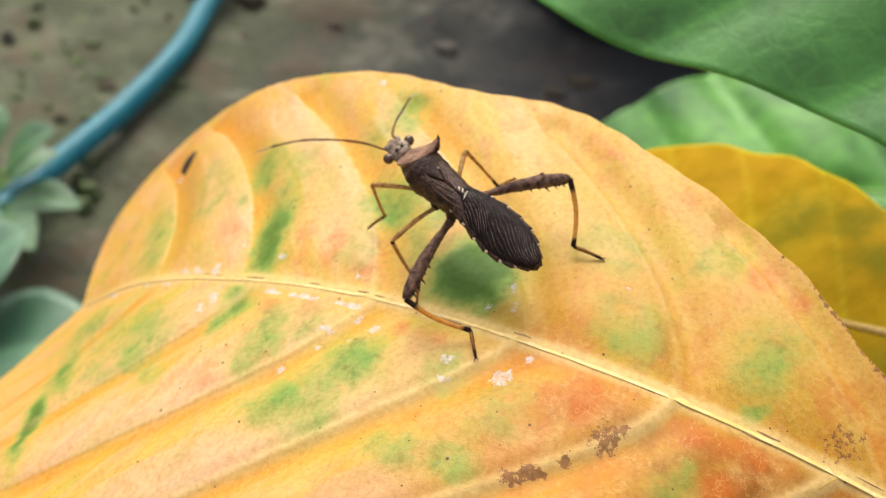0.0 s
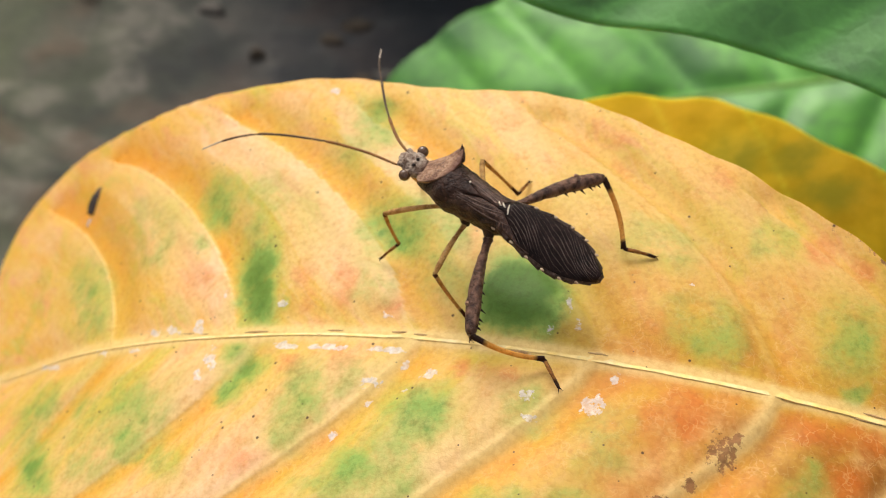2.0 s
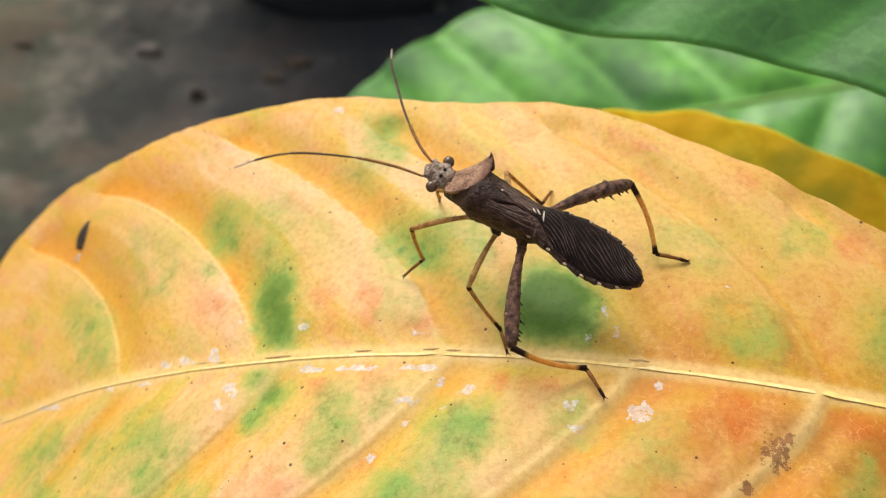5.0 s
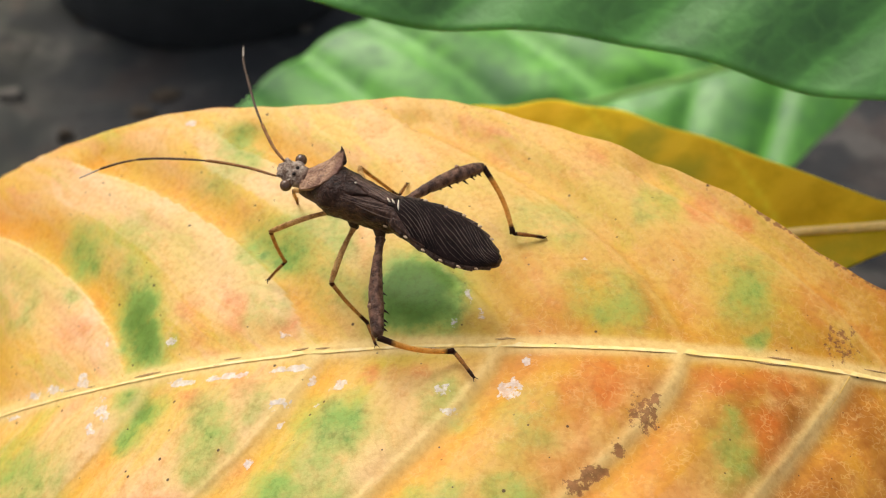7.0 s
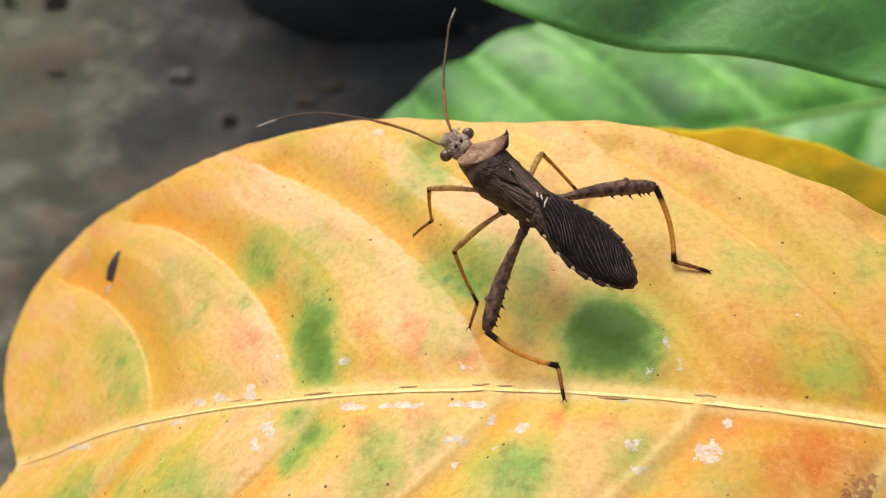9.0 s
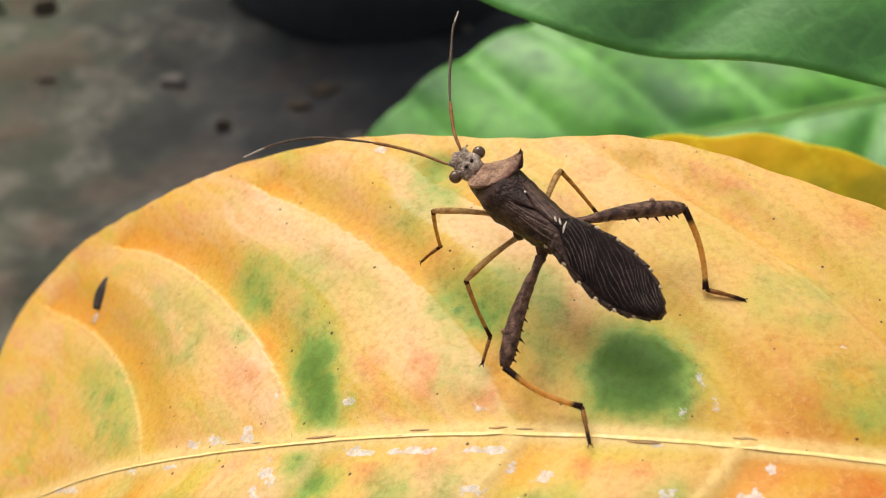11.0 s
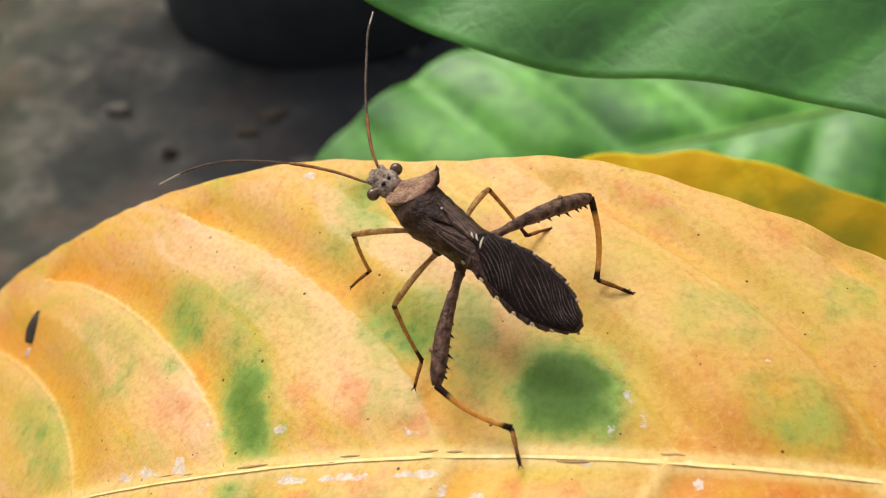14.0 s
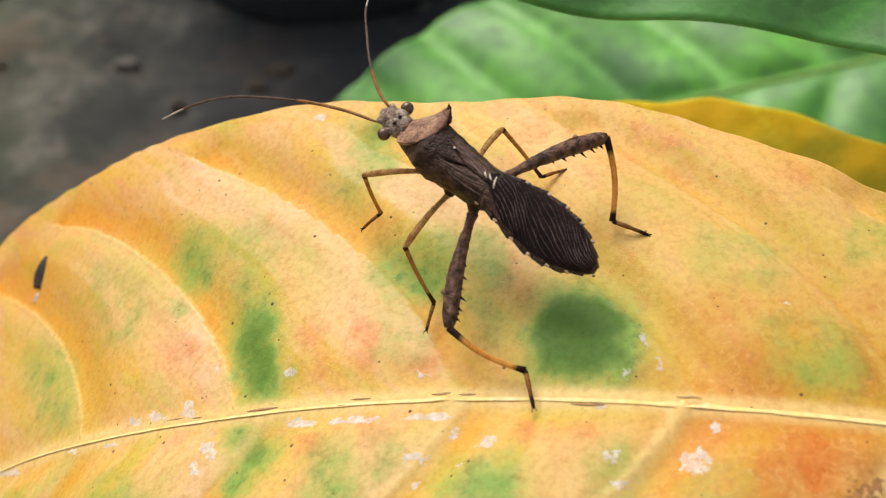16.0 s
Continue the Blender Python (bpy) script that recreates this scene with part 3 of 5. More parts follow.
# leaves hang on one shrub; the parts that carry them stand at its foot
shrub = new("shrub")
tagged(shrub, "shrub with large leaves, green and yellow, on thin stalks", "shrub")
RIB = mottled("midrib_skin", (0.86, 0.66, 0.31), (0.82, 0.54, 0.12), 0.55, 420, 1300, 0.0001, 0.3)
VEIN = mottled("vein_skin", (0.86, 0.58, 0.18), (0.82, 0.48, 0.09), 0.5, 250, 1500, 0.0002, 0.3)
DRY = mottled("dry_buff", (0.40, 0.22, 0.08), (0.56, 0.35, 0.14), 0.7, 300, 1500, 0.0002)
SCAR = mottled("dry_brown", (0.03, 0.02, 0.015), (0.06, 0.04, 0.03), 0.7, 300, 1500, 0.0002)
CRUST = mottled("papery_grey", (0.55, 0.40, 0.30), (0.60, 0.48, 0.38), 0.8, 500, 2500, 0.0003)
main_leaf = yellow_leaf(shrub)

# ---- the leaves round it ----


def blade(length, width, droop, cup, veins, materials, at, label, wave=0.02, nu=150, nh=48, blunt=0.62, quilt=0.11, curl=0.05, waist=0.85, spots=(), blunt_tip=False, ripple=(0.0, 0.0, 1.0), twist=0.0):
    """A leaf along +x from its stalk, in centimetres, laid at the pose at (metres), with its ribs."""
    skin, rib = materials
    size = length / 14

    def half(u):
        taper = (1 - np.clip(u, 0, 1) ** 4) ** 0.6 if blunt_tip else 1 - 0.2 * u
        return width / 2 * np.sin(np.pi * np.clip(u, 0.0, 1.0) ** waist) ** blunt * taper

    def place(xy):
        step = length / (veins + 1)
        y = np.abs(xy[:, 1]) / size
        d_lat = np.abs((xy[:, 0] / size - 0.55 * y - 0.05 * y**2) / (step / size) % 1 - 0.5) * step / size
        puff = quilt * (1 - np.exp(-((d_lat / 0.34) ** 2))) * (1 - np.exp(-((y / 0.3) ** 2)))
        z = -droop * (xy[:, 0] / length) ** 2 * length / size + cup * y - curl * y**2 + puff
        z += twist * np.clip((0.95 - xy[:, 0] / length) / 0.5, 0, 1) * xy[:, 1] / size
        z += wave * np.sin(xy[:, 0] / size * 1.7 + np.sign(xy[:, 1]) * 1.2) * y
        return z * size, d_lat, y

    u = np.linspace(0, 1, nu)[:, None]
    s = np.linspace(-1, 1, 2 * nh - 1)[None, :]
    edge = 1 + 0.012 * np.sin(u * 61) * (0.3 if ripple[0] else 1) + 0.010 * np.sin(u * 33 + 1) * (ripple[0] == 0) - ripple[0] * np.cos(2 * np.pi * (u - ripple[1]) / ripple[2])
    x = u * length + 0.2 * half(u) * np.abs(s) * (1 - u)
    y = half(u) * s * edge
    xy = np.stack([x + 0 * s, y], -1).reshape(-1, 2)
    z, d_lat, d_mid = place(xy)
    rim = np.tile(np.clip((np.abs(np.linspace(-1, 1, 2 * nh - 1)) - 0.97) * 30, 0, 0.8), nu)
    mask = np.clip(0.6 * np.exp(-((d_lat / 0.045) ** 2)) + np.exp(-((d_mid / 0.08) ** 2)) + rim, 0, 1)
    ob = sheet("leaf", np.c_[xy, z] / 100, nu, 2 * nh - 1, {"vein": mask, "patch": patches(ragged(xy, 0.5, 0.2), spots)}, skin, 0.0004)
    ob.parent = shrub
    ob.matrix_basis = at
    tagged(ob, label)
    q = np.linspace(0, 0.985, 60)
    line = np.c_[q * length, 0 * q]
    bm = bmesh.new()
    tube(bm, np.c_[line, place(line)[0] + 0.01 * size], size * np.linspace(0.075, 0.018, 60), 10, 0.6)
    part("midrib", bm, rib, ob)
    return ob


GREEN_A = green_leaf_material("fresh_green_leaf", (0.042, 0.215, 0.010), (0.18, 0.53, 0.075), 0.48, 0.9, wax=0.9, glow=0.40)
GREEN_B = green_leaf_material("bright_green_leaf", (0.026, 0.16, 0.003), (0.15, 0.47, 0.030), 0.46, 0.2, wax=0.45)
OLD = green_leaf_material("dull_yellow_leaf", (0.74, 0.42, 0.006), (0.88, 0.60, 0.012), 0.65, 0.0, (0.46, 0.37, 0.015), 0.0, 0.4, 0.12)
RIB_GREEN = mottled("green_rib", (0.20, 0.36, 0.07), (0.16, 0.30, 0.05), 0.45, 200, 1200, 0.0002, 0.3)


def frame_of(origin, along, normal):
    """A pose (metres from centimetres) whose x runs along a leaf and whose z is its upper side."""
    x = Vector(along).normalized()
    z = (Vector(normal) - Vector(normal).dot(x) * x).normalized()
    m = Matrix((x, z.cross(x), z)).transposed().to_4x4()
    m.translation = Vector(origin) / 100
    return m


def stalk(a, b, c, r0, r1, name="stalk", material=None):
    """A thin bowed stalk from a over b to c (centimetres)."""
    bm = bmesh.new()
    tube(bm, bend(a, b, c, 24), np.linspace(r0, r1, 24), 10)
    return part(name, bm, material or RIB_GREEN, shrub)


NEAR_AT = frame_of((11.5, 3.95, 3.1), (-0.94, 0.34, 0.015), (-0.345, -1.013, 1))
BIG_AT = frame_of((25.7, 35.4, -17.7), (-0.97, -0.13, -0.18), (0, -0.55, 0.83))
OLD_AT = frame_of((7.06, 2.46, -1.26), (-0.80, 0.42, -0.42), (-0.63, -0.21, 1))
blade(23, 8.66, 0.0, 0.0, 10, (GREEN_A, RIB_GREEN), NEAR_AT, "glossy green leaf with raised veins overhanging the yellow leaf", 0.004, 200, 48, 0.22, 0.10, 0.008, 0.80, blunt_tip=True, ripple=(0.04, 0.33, 0.28))
blade(32, 17, 0.03, 0.03, 7, (GREEN_B, RIB_GREEN), BIG_AT, "large glossy bright green leaf lower behind the yellow leaf", 0.05, 150, 48, 0.62, 0.14, waist=1.25, twist=0.20)
blade(13, 6.4, 0.0, 0.0, 8, (OLD, VEIN), OLD_AT, "dull yellow-brown leaf with a green patch behind the larger yellow leaf", 0.01, 150, 48, 1.15, 0.03, 0.01, 1.12,
      [(1, 1.4, 0.45, 0.5, 0, 0, 0.4), (1, 3.7, -1.1, 0.45, 0, 0, 0.3), (1, 4.3, -1.7, 0.35, 0.1, 0, 0.3), (1, 2.4, 0.6, 0.4, 0, 0, 0.4), (1, 5.2, -1.5, 0.4, 0, 0, 0.5)])

# stalks gather on a woody stem outside the view
BARK = mottled("grey_bark", (0.11, 0.08, 0.055), (0.19, 0.15, 0.11), 0.85, 60, 500, 0.001)
stalk((13, 10, -28.5), (12.5, 10, -10), (13.5, 9, 6), 0.9, 0.6, "stem", BARK)
stalk((12.9, 9.6, -1.0), (9.5, 2.0, 1.0), (6.35, -1.2, -1.15), 0.16, 0.07, "stalk", VEIN)
stalk((13.3, 9.1, 4.6), (12.6, 6.0, 4.6), (11.5, 3.95, 3.1), 0.16, 0.10)
stalk((12.8, 9.8, -3.0), (10.5, 4.0, -0.5), (7.06, 2.46, -1.26), 0.16, 0.08, "stalk", VEIN)
stalk((12.6, 10.0, -14.0), (24, 24.0, -10.0), (25.7, 35.4, -17.7), 0.30, 0.18)

# ---- the ground and what stands on it ----


def ground_material():
    m, n, l, b = shader("trodden_earth", 0.92, 0.25)
    v = coords(n, l)
    big, mid_n, fine = noise_of(n, l, v, 7, 4), noise_of(n, l, v, 38, 4, 0.65), noise_of(n, l, v, 260, 3)
    col = mix(n, l, ramp(n, l, mid_n, 0.35, 0.68), (0.040, 0.034, 0.027), (0.105, 0.088, 0.068))
    col = mix(n, l, ramp(n, l, noise_of(n, l, v, 16, 3), 0.42, 0.60, 0, 0.7), col, (0.042, 0.046, 0.030))
    col = mix(n, l, ramp(n, l, noise_of(n, l, v, 23, 3), 0.48, 0.58, 0, 0.9), col, (0.185, 0.158, 0.128))
    col = mix(n, l, ramp(n, l, noise_of(n, l, v, 27, 3), 0.47, 0.56, 0, 0.9), col, (0.022, 0.020, 0.018))
    col = mix(n, l, ramp(n, l, noise_of(n, l, v, 19, 2), 0.52, 0.62, 0, 0.7), col, (0.115, 0.068, 0.042))
    col = mix(n, l, ramp(n, l, fine, 0.4, 0.75, 0, 0.5), col, (0.03, 0.025, 0.02))
    col = mix(n, l, mul(n, l, attr(n, "moss"), ramp(n, l, mid_n, 0.3, 0.6, 1.0, 0.35)), col, (0.115, 0.128, 0.066))
    col = mix(n, l, mul(n, l, attr(n, "dark_earth"), 0.9), col, (0.026, 0.028, 0.031))
    l.new(col, b.inputs["Base Color"])
    bump(n, l, b, mid_n, 0.6, 0.01)
    return m


def make_ground():
    bm = bmesh.new()
    bmesh.ops.create_grid(bm, x_segments=170, y_segments=170, size=1)
    for v in bm.verts:
        r = v.co.length
        v.co *= 1.0 + 30 * max(0, r - 0.6) ** 2
        v.co.z = 0.010 * noise.noise(v.co * 9) + 0.006 * noise.noise(v.co * 31)
    ob = part("ground", bm, ground_material(), None)
    ob.location = (0, 0.3, -0.285)
    co = np.array([v.co[:2] for v in ob.data.vertices]) + (0, 0.3)
    moss = np.clip((-co[:, 0] - 0.10) * 5, 0, 1) * np.exp(-(((co[:, 0] + 0.4) / 0.6) ** 2 + ((co[:, 1] - 0.4) / 0.7) ** 2))
    # earth turns darker in front of the pot, and less so farther right
    dark_earth = np.exp(-(((co[:, 0] - 0.03) / 0.22) ** 2 + ((co[:, 1] - 0.48) / 0.26) ** 2) ** 1.3)
    dark_earth = np.maximum(dark_earth, 0.7 * np.exp(-(((co[:, 0] - 0.30) / 0.2) ** 2 + ((co[:, 1] - 0.40) / 0.2) ** 2)))
    for name, values in (("moss", moss), ("dark_earth", dark_earth)):
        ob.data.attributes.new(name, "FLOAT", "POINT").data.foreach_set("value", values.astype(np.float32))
    return tagged(ob, "bare grey-brown earth, mossy and darker in places", "ground", kind="structure")


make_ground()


def litter(name, count, material, size, label, area, seed):
    """Small loose bits strewn over the ground, in one mesh."""
    rng = np.random.default_rng(seed)
    verts, faces = [], []
    for _ in range(count):
        x, y = rng.uniform(area[0], area[1]), rng.uniform(area[2], area[3])
        a, w, h = rng.uniform(0, 6.28), size * rng.uniform(0.4, 1.6), size * rng.uniform(0.15, 0.5)
        k = len(verts)
        for i in range(6):
            t = a + i * math.pi / 3 + rng.uniform(-0.3, 0.3)
            q = w * rng.uniform(0.7, 1.1)
            verts.append((x + q * math.cos(t), y + 0.7 * q * math.sin(t), -0.29))
        for i in range(6):
            vx, vy, _ = verts[k + i]
            verts.append((x + (vx - x) * 0.6, y + (vy - y) * 0.6, -0.285 + h * rng.uniform(0.7, 1.3)))
        faces.append([k + 6 + i for i in range(6)])
        faces += [[k + i, k + (i + 1) % 6, k + 6 + (i + 1) % 6, k + 6 + i] for i in range(6)]
    me = bpy.data.meshes.new(name)
    me.from_pydata(verts, [], faces)
    me.materials.append(material)
    return tagged(new(name, me), label, kind="stuff")


litter("pebbles", 260, mottled("pale_pebble", (0.13, 0.112, 0.092), (0.085, 0.072, 0.058), 0.85, 40, 300), 0.007, "small grey and buff pebbles on the earth", (-0.7, 0.7, 0.2, 1.3), 3)
litter("leaf_litter", 500, mottled("brown_litter", (0.085, 0.058, 0.036), (0.055, 0.042, 0.028), 0.9, 40, 300), 0.008, "brown leaf litter on the earth", (-0.8, 0.8, 0.1, 1.3), 5)
litter("moss", 1100, mottled("moss_tuft", (0.11, 0.145, 0.055), (0.13, 0.15, 0.075), 0.95, 60, 300), 0.005, "green moss tufts on the earth", (-0.75, -0.26, 0.1, 1.1), 8)


def hose():
    """A garden hose over the ground."""
    pts = [(-30.5, 66, -27.2), (-29.6, 54, -27.3), (-28.9, 45.4, -27.3), (-27.8, 39.5, -27.3), (-27.7, 33.9, -27.3), (-28.1, 29.4, -27.3), (-29.0, 22, -27.3), (-31, 12, -27.3), (-36, 0, -27.3)]
    c = smooth_curve(pts, 90)
    bm = bmesh.new()
    tube(bm, c - (0.1, 0, 0.2), np.full(90, 0.62), 16)
    ob = part("hose", bm, mottled("teal_plastic", (0.014, 0.16, 0.21), (0.022, 0.21, 0.27), 0.42, 60, 400, 0.0004, 0.2), None)
    return tagged(ob, "teal plastic garden hose lying on the earth", "hose")


hose()


def pot():
    """A round black plant pot of moulded plastic."""
    ob = new("plant_pot")
    ob.location = (-0.062, 0.590, -0.283)
    tagged(ob, "round black plastic plant pot on the earth", "pot")
    plastic = mottled("black_plastic", (0.036, 0.038, 0.041), (0.050, 0.052, 0.055), 0.6, 60, 500, 0.0003, 0.2)
    def turned(name, prof, material):
        bm = bmesh.new()
        rows = []
        for r, z in prof:
            rows.append([bm.verts.new((r * math.cos(a), r * math.sin(a), z)) for a in np.linspace(0, 2 * math.pi, 48, endpoint=False)])
        for p, q in zip(rows[:-1], rows[1:]):
            for k in range(48):
                bm.faces.new((p[k], p[(k + 1) % 48], q[(k + 1) % 48], q[k]))
        return part(name, bm, material, ob)
    turned("wall", [(0.0, 0.0), (0.082, 0.0), (0.086, 0.004), (0.104, 0.17), (0.100, 0.17), (0.083, 0.012), (0.0, 0.012)], plastic)
    turned("rim", [(0.103, 0.165), (0.112, 0.166), (0.113, 0.190), (0.108, 0.193), (0.099, 0.190), (0.099, 0.166)], plastic)
    turned("soil", [(0.0, 0.150), (0.05, 0.152), (0.098, 0.148)], mottled("potting_soil", (0.03, 0.022, 0.015), (0.06, 0.045, 0.03), 0.95, 60, 400))
    return ob


pot()


def weed(x, y, seed, size, skin):
    """A low broad-leaved weed."""
    ob = new("weed")
    ob.location = (x, y, -0.283)
    tagged(ob, "low pale green broad-leaved weed beside the hose", "weed")
    rng = np.random.default_rng(seed)
    for k in range(11):
        a, tilt, length = k * 2.4 + rng.uniform(-0.3, 0.3), rng.uniform(0.25, 1.0), size * rng.uniform(5.5, 9)
        nu, nv = 24, 13
        u, s = np.linspace(0, 1, nu)[:, None], np.linspace(-1, 1, nv)[None, :]
        w = 0.30 * length * np.sin(np.pi * u**0.8) ** 0.8
        r = 2.0 + u * length * math.cos(tilt)
        z = 3.0 * tilt + u * length * math.sin(tilt) - 0.35 * length * u**2 + 0.25 * np.abs(s) * w
        x = r * math.cos(a) - w * s * math.sin(a)
        y = r * math.sin(a) + w * s * math.cos(a)
        xyz = np.stack([x, y, z + 0 * s], -1).reshape(-1, 3) / 100
        leaf = sheet("leaf", xyz, nu, nv, {"vein": np.tile(np.exp(-((np.linspace(-1, 1, nv) / 0.1) ** 2)), nu), "patch": np.zeros(nu * nv)}, skin, 0.0005)
        leaf.parent = ob
        bm = bmesh.new()
        tube(bm, [(0, 0, 0), (math.cos(a) * 1.0, math.sin(a) * 1.0, 1.8 * tilt), (math.cos(a) * 2.0, math.sin(a) * 2.0, 3.0 * tilt)], (0.2, 0.16, 0.1), 8)
        part("stem", bm, RIB_GREEN, ob)
    return ob


weed(-0.262, 0.140, 4, 1.0, green_leaf_material("weed_leaf", (0.05, 0.15, 0.07), (0.12, 0.26, 0.13), 0.4))
weed(-0.300, 0.240, 9, 0.5, green_leaf_material("young_weed_leaf", (0.03, 0.11, 0.03), (0.09, 0.24, 0.06), 0.45))

# ---- the bug (its own space in centimetres: x ahead, y to its left, z up) ----


def bark(name, a, b_, speck, rough=0.6, scale=900, length=0.0, dark=None, ends=(0.2, 0.12), spec=0.18, zones=(), relief=1.0, glow=0.0):
    """Mottled chitin; with a length (metres) the two ends of a limb turn dark."""
    m, n, l, b = shader(name, rough, spec)
    v = coords(n, l)
    big, fine = noise_of(n, l, v, scale, 4), noise_of(n, l, v, scale * 4, 3, 0.65)
    col = mix(n, l, ramp(n, l, big, 0.36, 0.64), a, b_)
    col = mix(n, l, ramp(n, l, fine, 0.52, 0.64, 0, 0.75 if max(b_) < 0.15 else 0.35), col, speck)
    col = mix(n, l, ramp(n, l, fine, 0.42, 0.33, 0, 0.7), col, tuple(min(0.7, 2.0 * c) for c in b_) if max(b_) < 0.15 else a)
    if length:
        c = n.new("ShaderNodeTexCoord")
        s = n.new("ShaderNodeSeparateXYZ")
        l.new(c.outputs["Object"], s.inputs[0])
        lo = ramp(n, l, s.outputs[0], length * ends[0] * 0.8, length * ends[0] * 1.2, 1.0, 0.0)
        hi = ramp(n, l, s.outputs[0], length * (1 - ends[1] * 1.3), length * (1 - ends[1] * 0.8), 0.0, 1.0)
        col = mix(n, l, mul(n, l, lo, hi, "MAXIMUM"), col, dark)
    for axis, lo, hi, tint in zones:
        c = n.new("ShaderNodeTexCoord")
        s = n.new("ShaderNodeSeparateXYZ")
        l.new(c.outputs["Object"], s.inputs[0])
        edge = mul(n, l, s.outputs[axis], mul(n, l, mul(n, l, big, 0.5, "SUBTRACT"), 0.0006), "ADD")
        col = mix(n, l, ramp(n, l, edge, lo, hi, 0.0, 1.0), col, tint)
    l.new(col, b.inputs["Base Color"])
    bump(n, l, b, mul(n, l, big, mul(n, l, fine, 0.5), "ADD"), relief, 0.00026)
    if glow:
        translucent(m, n, l, b, col, glow)
    return m


SIDE = bark("mottled_brown_chitin", (0.016, 0.008, 0.005), (0.080, 0.040, 0.022), (0.006, 0.003, 0.002), 0.45, 1200, spec=0.18)
TAN = bark("tan_chitin", (0.40, 0.235, 0.140), (0.16, 0.072, 0.040), (0.030, 0.012, 0.007), 0.48, 1100, spec=0.25, zones=((0, 0.0070, 0.0061, (0.15, 0.060, 0.036)),))
HEAD = bark("pale_tan_chitin", (0.56, 0.44, 0.34), (0.17, 0.095, 0.060), (0.02, 0.010, 0.007), 0.45, 1900, zones=((0, 0.0096, 0.0090, (0.15, 0.075, 0.05)),), relief=1.4)
SHELL = bark("dark_brown_shell", (0.018, 0.008, 0.0055), (0.070, 0.035, 0.024), (0.007, 0.003, 0.002), 0.42, 1100, spec=0.15)
WING = bark("brown_wing", (0.027, 0.0125, 0.0085), (0.105, 0.055, 0.038), (0.011, 0.005, 0.004), 0.40, 1300, spec=0.20, relief=0.7)
WING_LINE = bark("grey_brown_wing_ridge", (0.11, 0.062, 0.044), (0.17, 0.105, 0.078), (0.05, 0.025, 0.017), 0.40, 1300, spec=0.3)
MARGIN = bark("brown_belly_margin", (0.026, 0.013, 0.009), (0.085, 0.050, 0.036), (0.012, 0.006, 0.004), 0.42, 1200, spec=0.22)
MEMBRANE = bark("black_brown_membrane", (0.008, 0.004, 0.003), (0.020, 0.010, 0.008), (0.004, 0.002, 0.0015), 0.38, 900, spec=0.10, relief=0.3)
WING_VEIN = bark("grey_brown_wing_vein", (0.045, 0.028, 0.022), (0.17, 0.125, 0.10), (0.016, 0.010, 0.008), 0.25, 450, spec=0.4)
PALE = bark("pale_streak", (0.76, 0.66, 0.52), (0.66, 0.54, 0.40), (0.5, 0.4, 0.3), 0.45)
BUFF = bark("buff_spot", (0.56, 0.42, 0.27), (0.40, 0.26, 0.15), (0.15, 0.08, 0.04), 0.55)
FEMUR = bark("brown_thigh", (0.034, 0.013, 0.008), (0.22, 0.112, 0.070), (0.011, 0.004, 0.003), 0.36, 1500, spec=0.22)
SPINE = bark("black_spines", (0.012, 0.006, 0.005), (0.02, 0.011, 0.008), (0.008, 0.005, 0.004), 0.4)
SHIN = bark("honey_shin", (0.86, 0.52, 0.13), (0.76, 0.40, 0.075), (0.42, 0.17, 0.03), 0.38, 900, 0.0068, (0.040, 0.013, 0.006), (0.20, 0.11), spec=0.3, glow=0.6)
SLIM = bark("tan_limb", (0.76, 0.50, 0.19), (0.48, 0.25, 0.075), (0.07, 0.028, 0.012), 0.38, 1800, spec=0.3, glow=0.5)
SLIM_SHIN = bark("tan_shin", (0.74, 0.43, 0.12), (0.55, 0.28, 0.065), (0.14, 0.055, 0.016), 0.40, 1500, 0.0050, (0.10, 0.032, 0.012), (0.06, 0.14), glow=0.55)
FOOT = bark("brown_foot", (0.46, 0.20, 0.045), (0.27, 0.105, 0.026), (0.07, 0.028, 0.010), 0.42, 900, 0.0031, (0.040, 0.014, 0.007), (0.12, 0.28), glow=0.4)
FEELER = bark("brown_feeler", (0.28, 0.12, 0.032), (0.19, 0.078, 0.024), (0.06, 0.026, 0.010), 0.45)
FEELER_DARK = bark("grey_brown_feeler", (0.11, 0.065, 0.04), (0.07, 0.042, 0.028), (0.04, 0.024, 0.017), 0.45)
FEELER_TIP = bark("pale_feeler_tip", (0.46, 0.38, 0.31), (0.36, 0.29, 0.22), (0.22, 0.17, 0.13), 0.5)
EYE = bark("brown_eye", (0.075, 0.036, 0.018), (0.13, 0.066, 0.034), (0.045, 0.021, 0.011), 0.22, 2500, spec=0.5, relief=0.05)


def thorn(bm, foot, way, length, width):
    """A small curved spike."""
    f, w = np.array(foot, float), np.array(way, float)
    w /= np.linalg.norm(w)
    s = np.linspace(0, 1, 5)[:, None]
    tube(bm, f - w * 0.012 + s * w * (length + 0.012) + 0.25 * length * s**2 * np.array([1.0, 0, 0]), width * (1 - 0.93 * s[:, 0]), 7)


def profile(x, xs, vs):
    """A smooth profile through a few stations."""
    k = np.array(sorted(zip(xs, vs)))
    fine = smooth_curve(k, 160)
    o = np.argsort(fine[:, 0])
    return np.interp(x, fine[o, 0], fine[o, 1])


BACK_X = (-0.99, -0.90, -0.75, -0.55, -0.30, 0.00, 0.25, 0.45, 0.62, 0.78, 0.95)
BACK_Z = (-0.195, -0.175, -0.150, -0.115, -0.065, -0.010, 0.000, 0.005, 0.000, -0.100, -0.180)
HALF_W = (0.030, 0.105, 0.195, 0.242, 0.228, 0.164, 0.172, 0.195, 0.205, 0.140, 0.075)


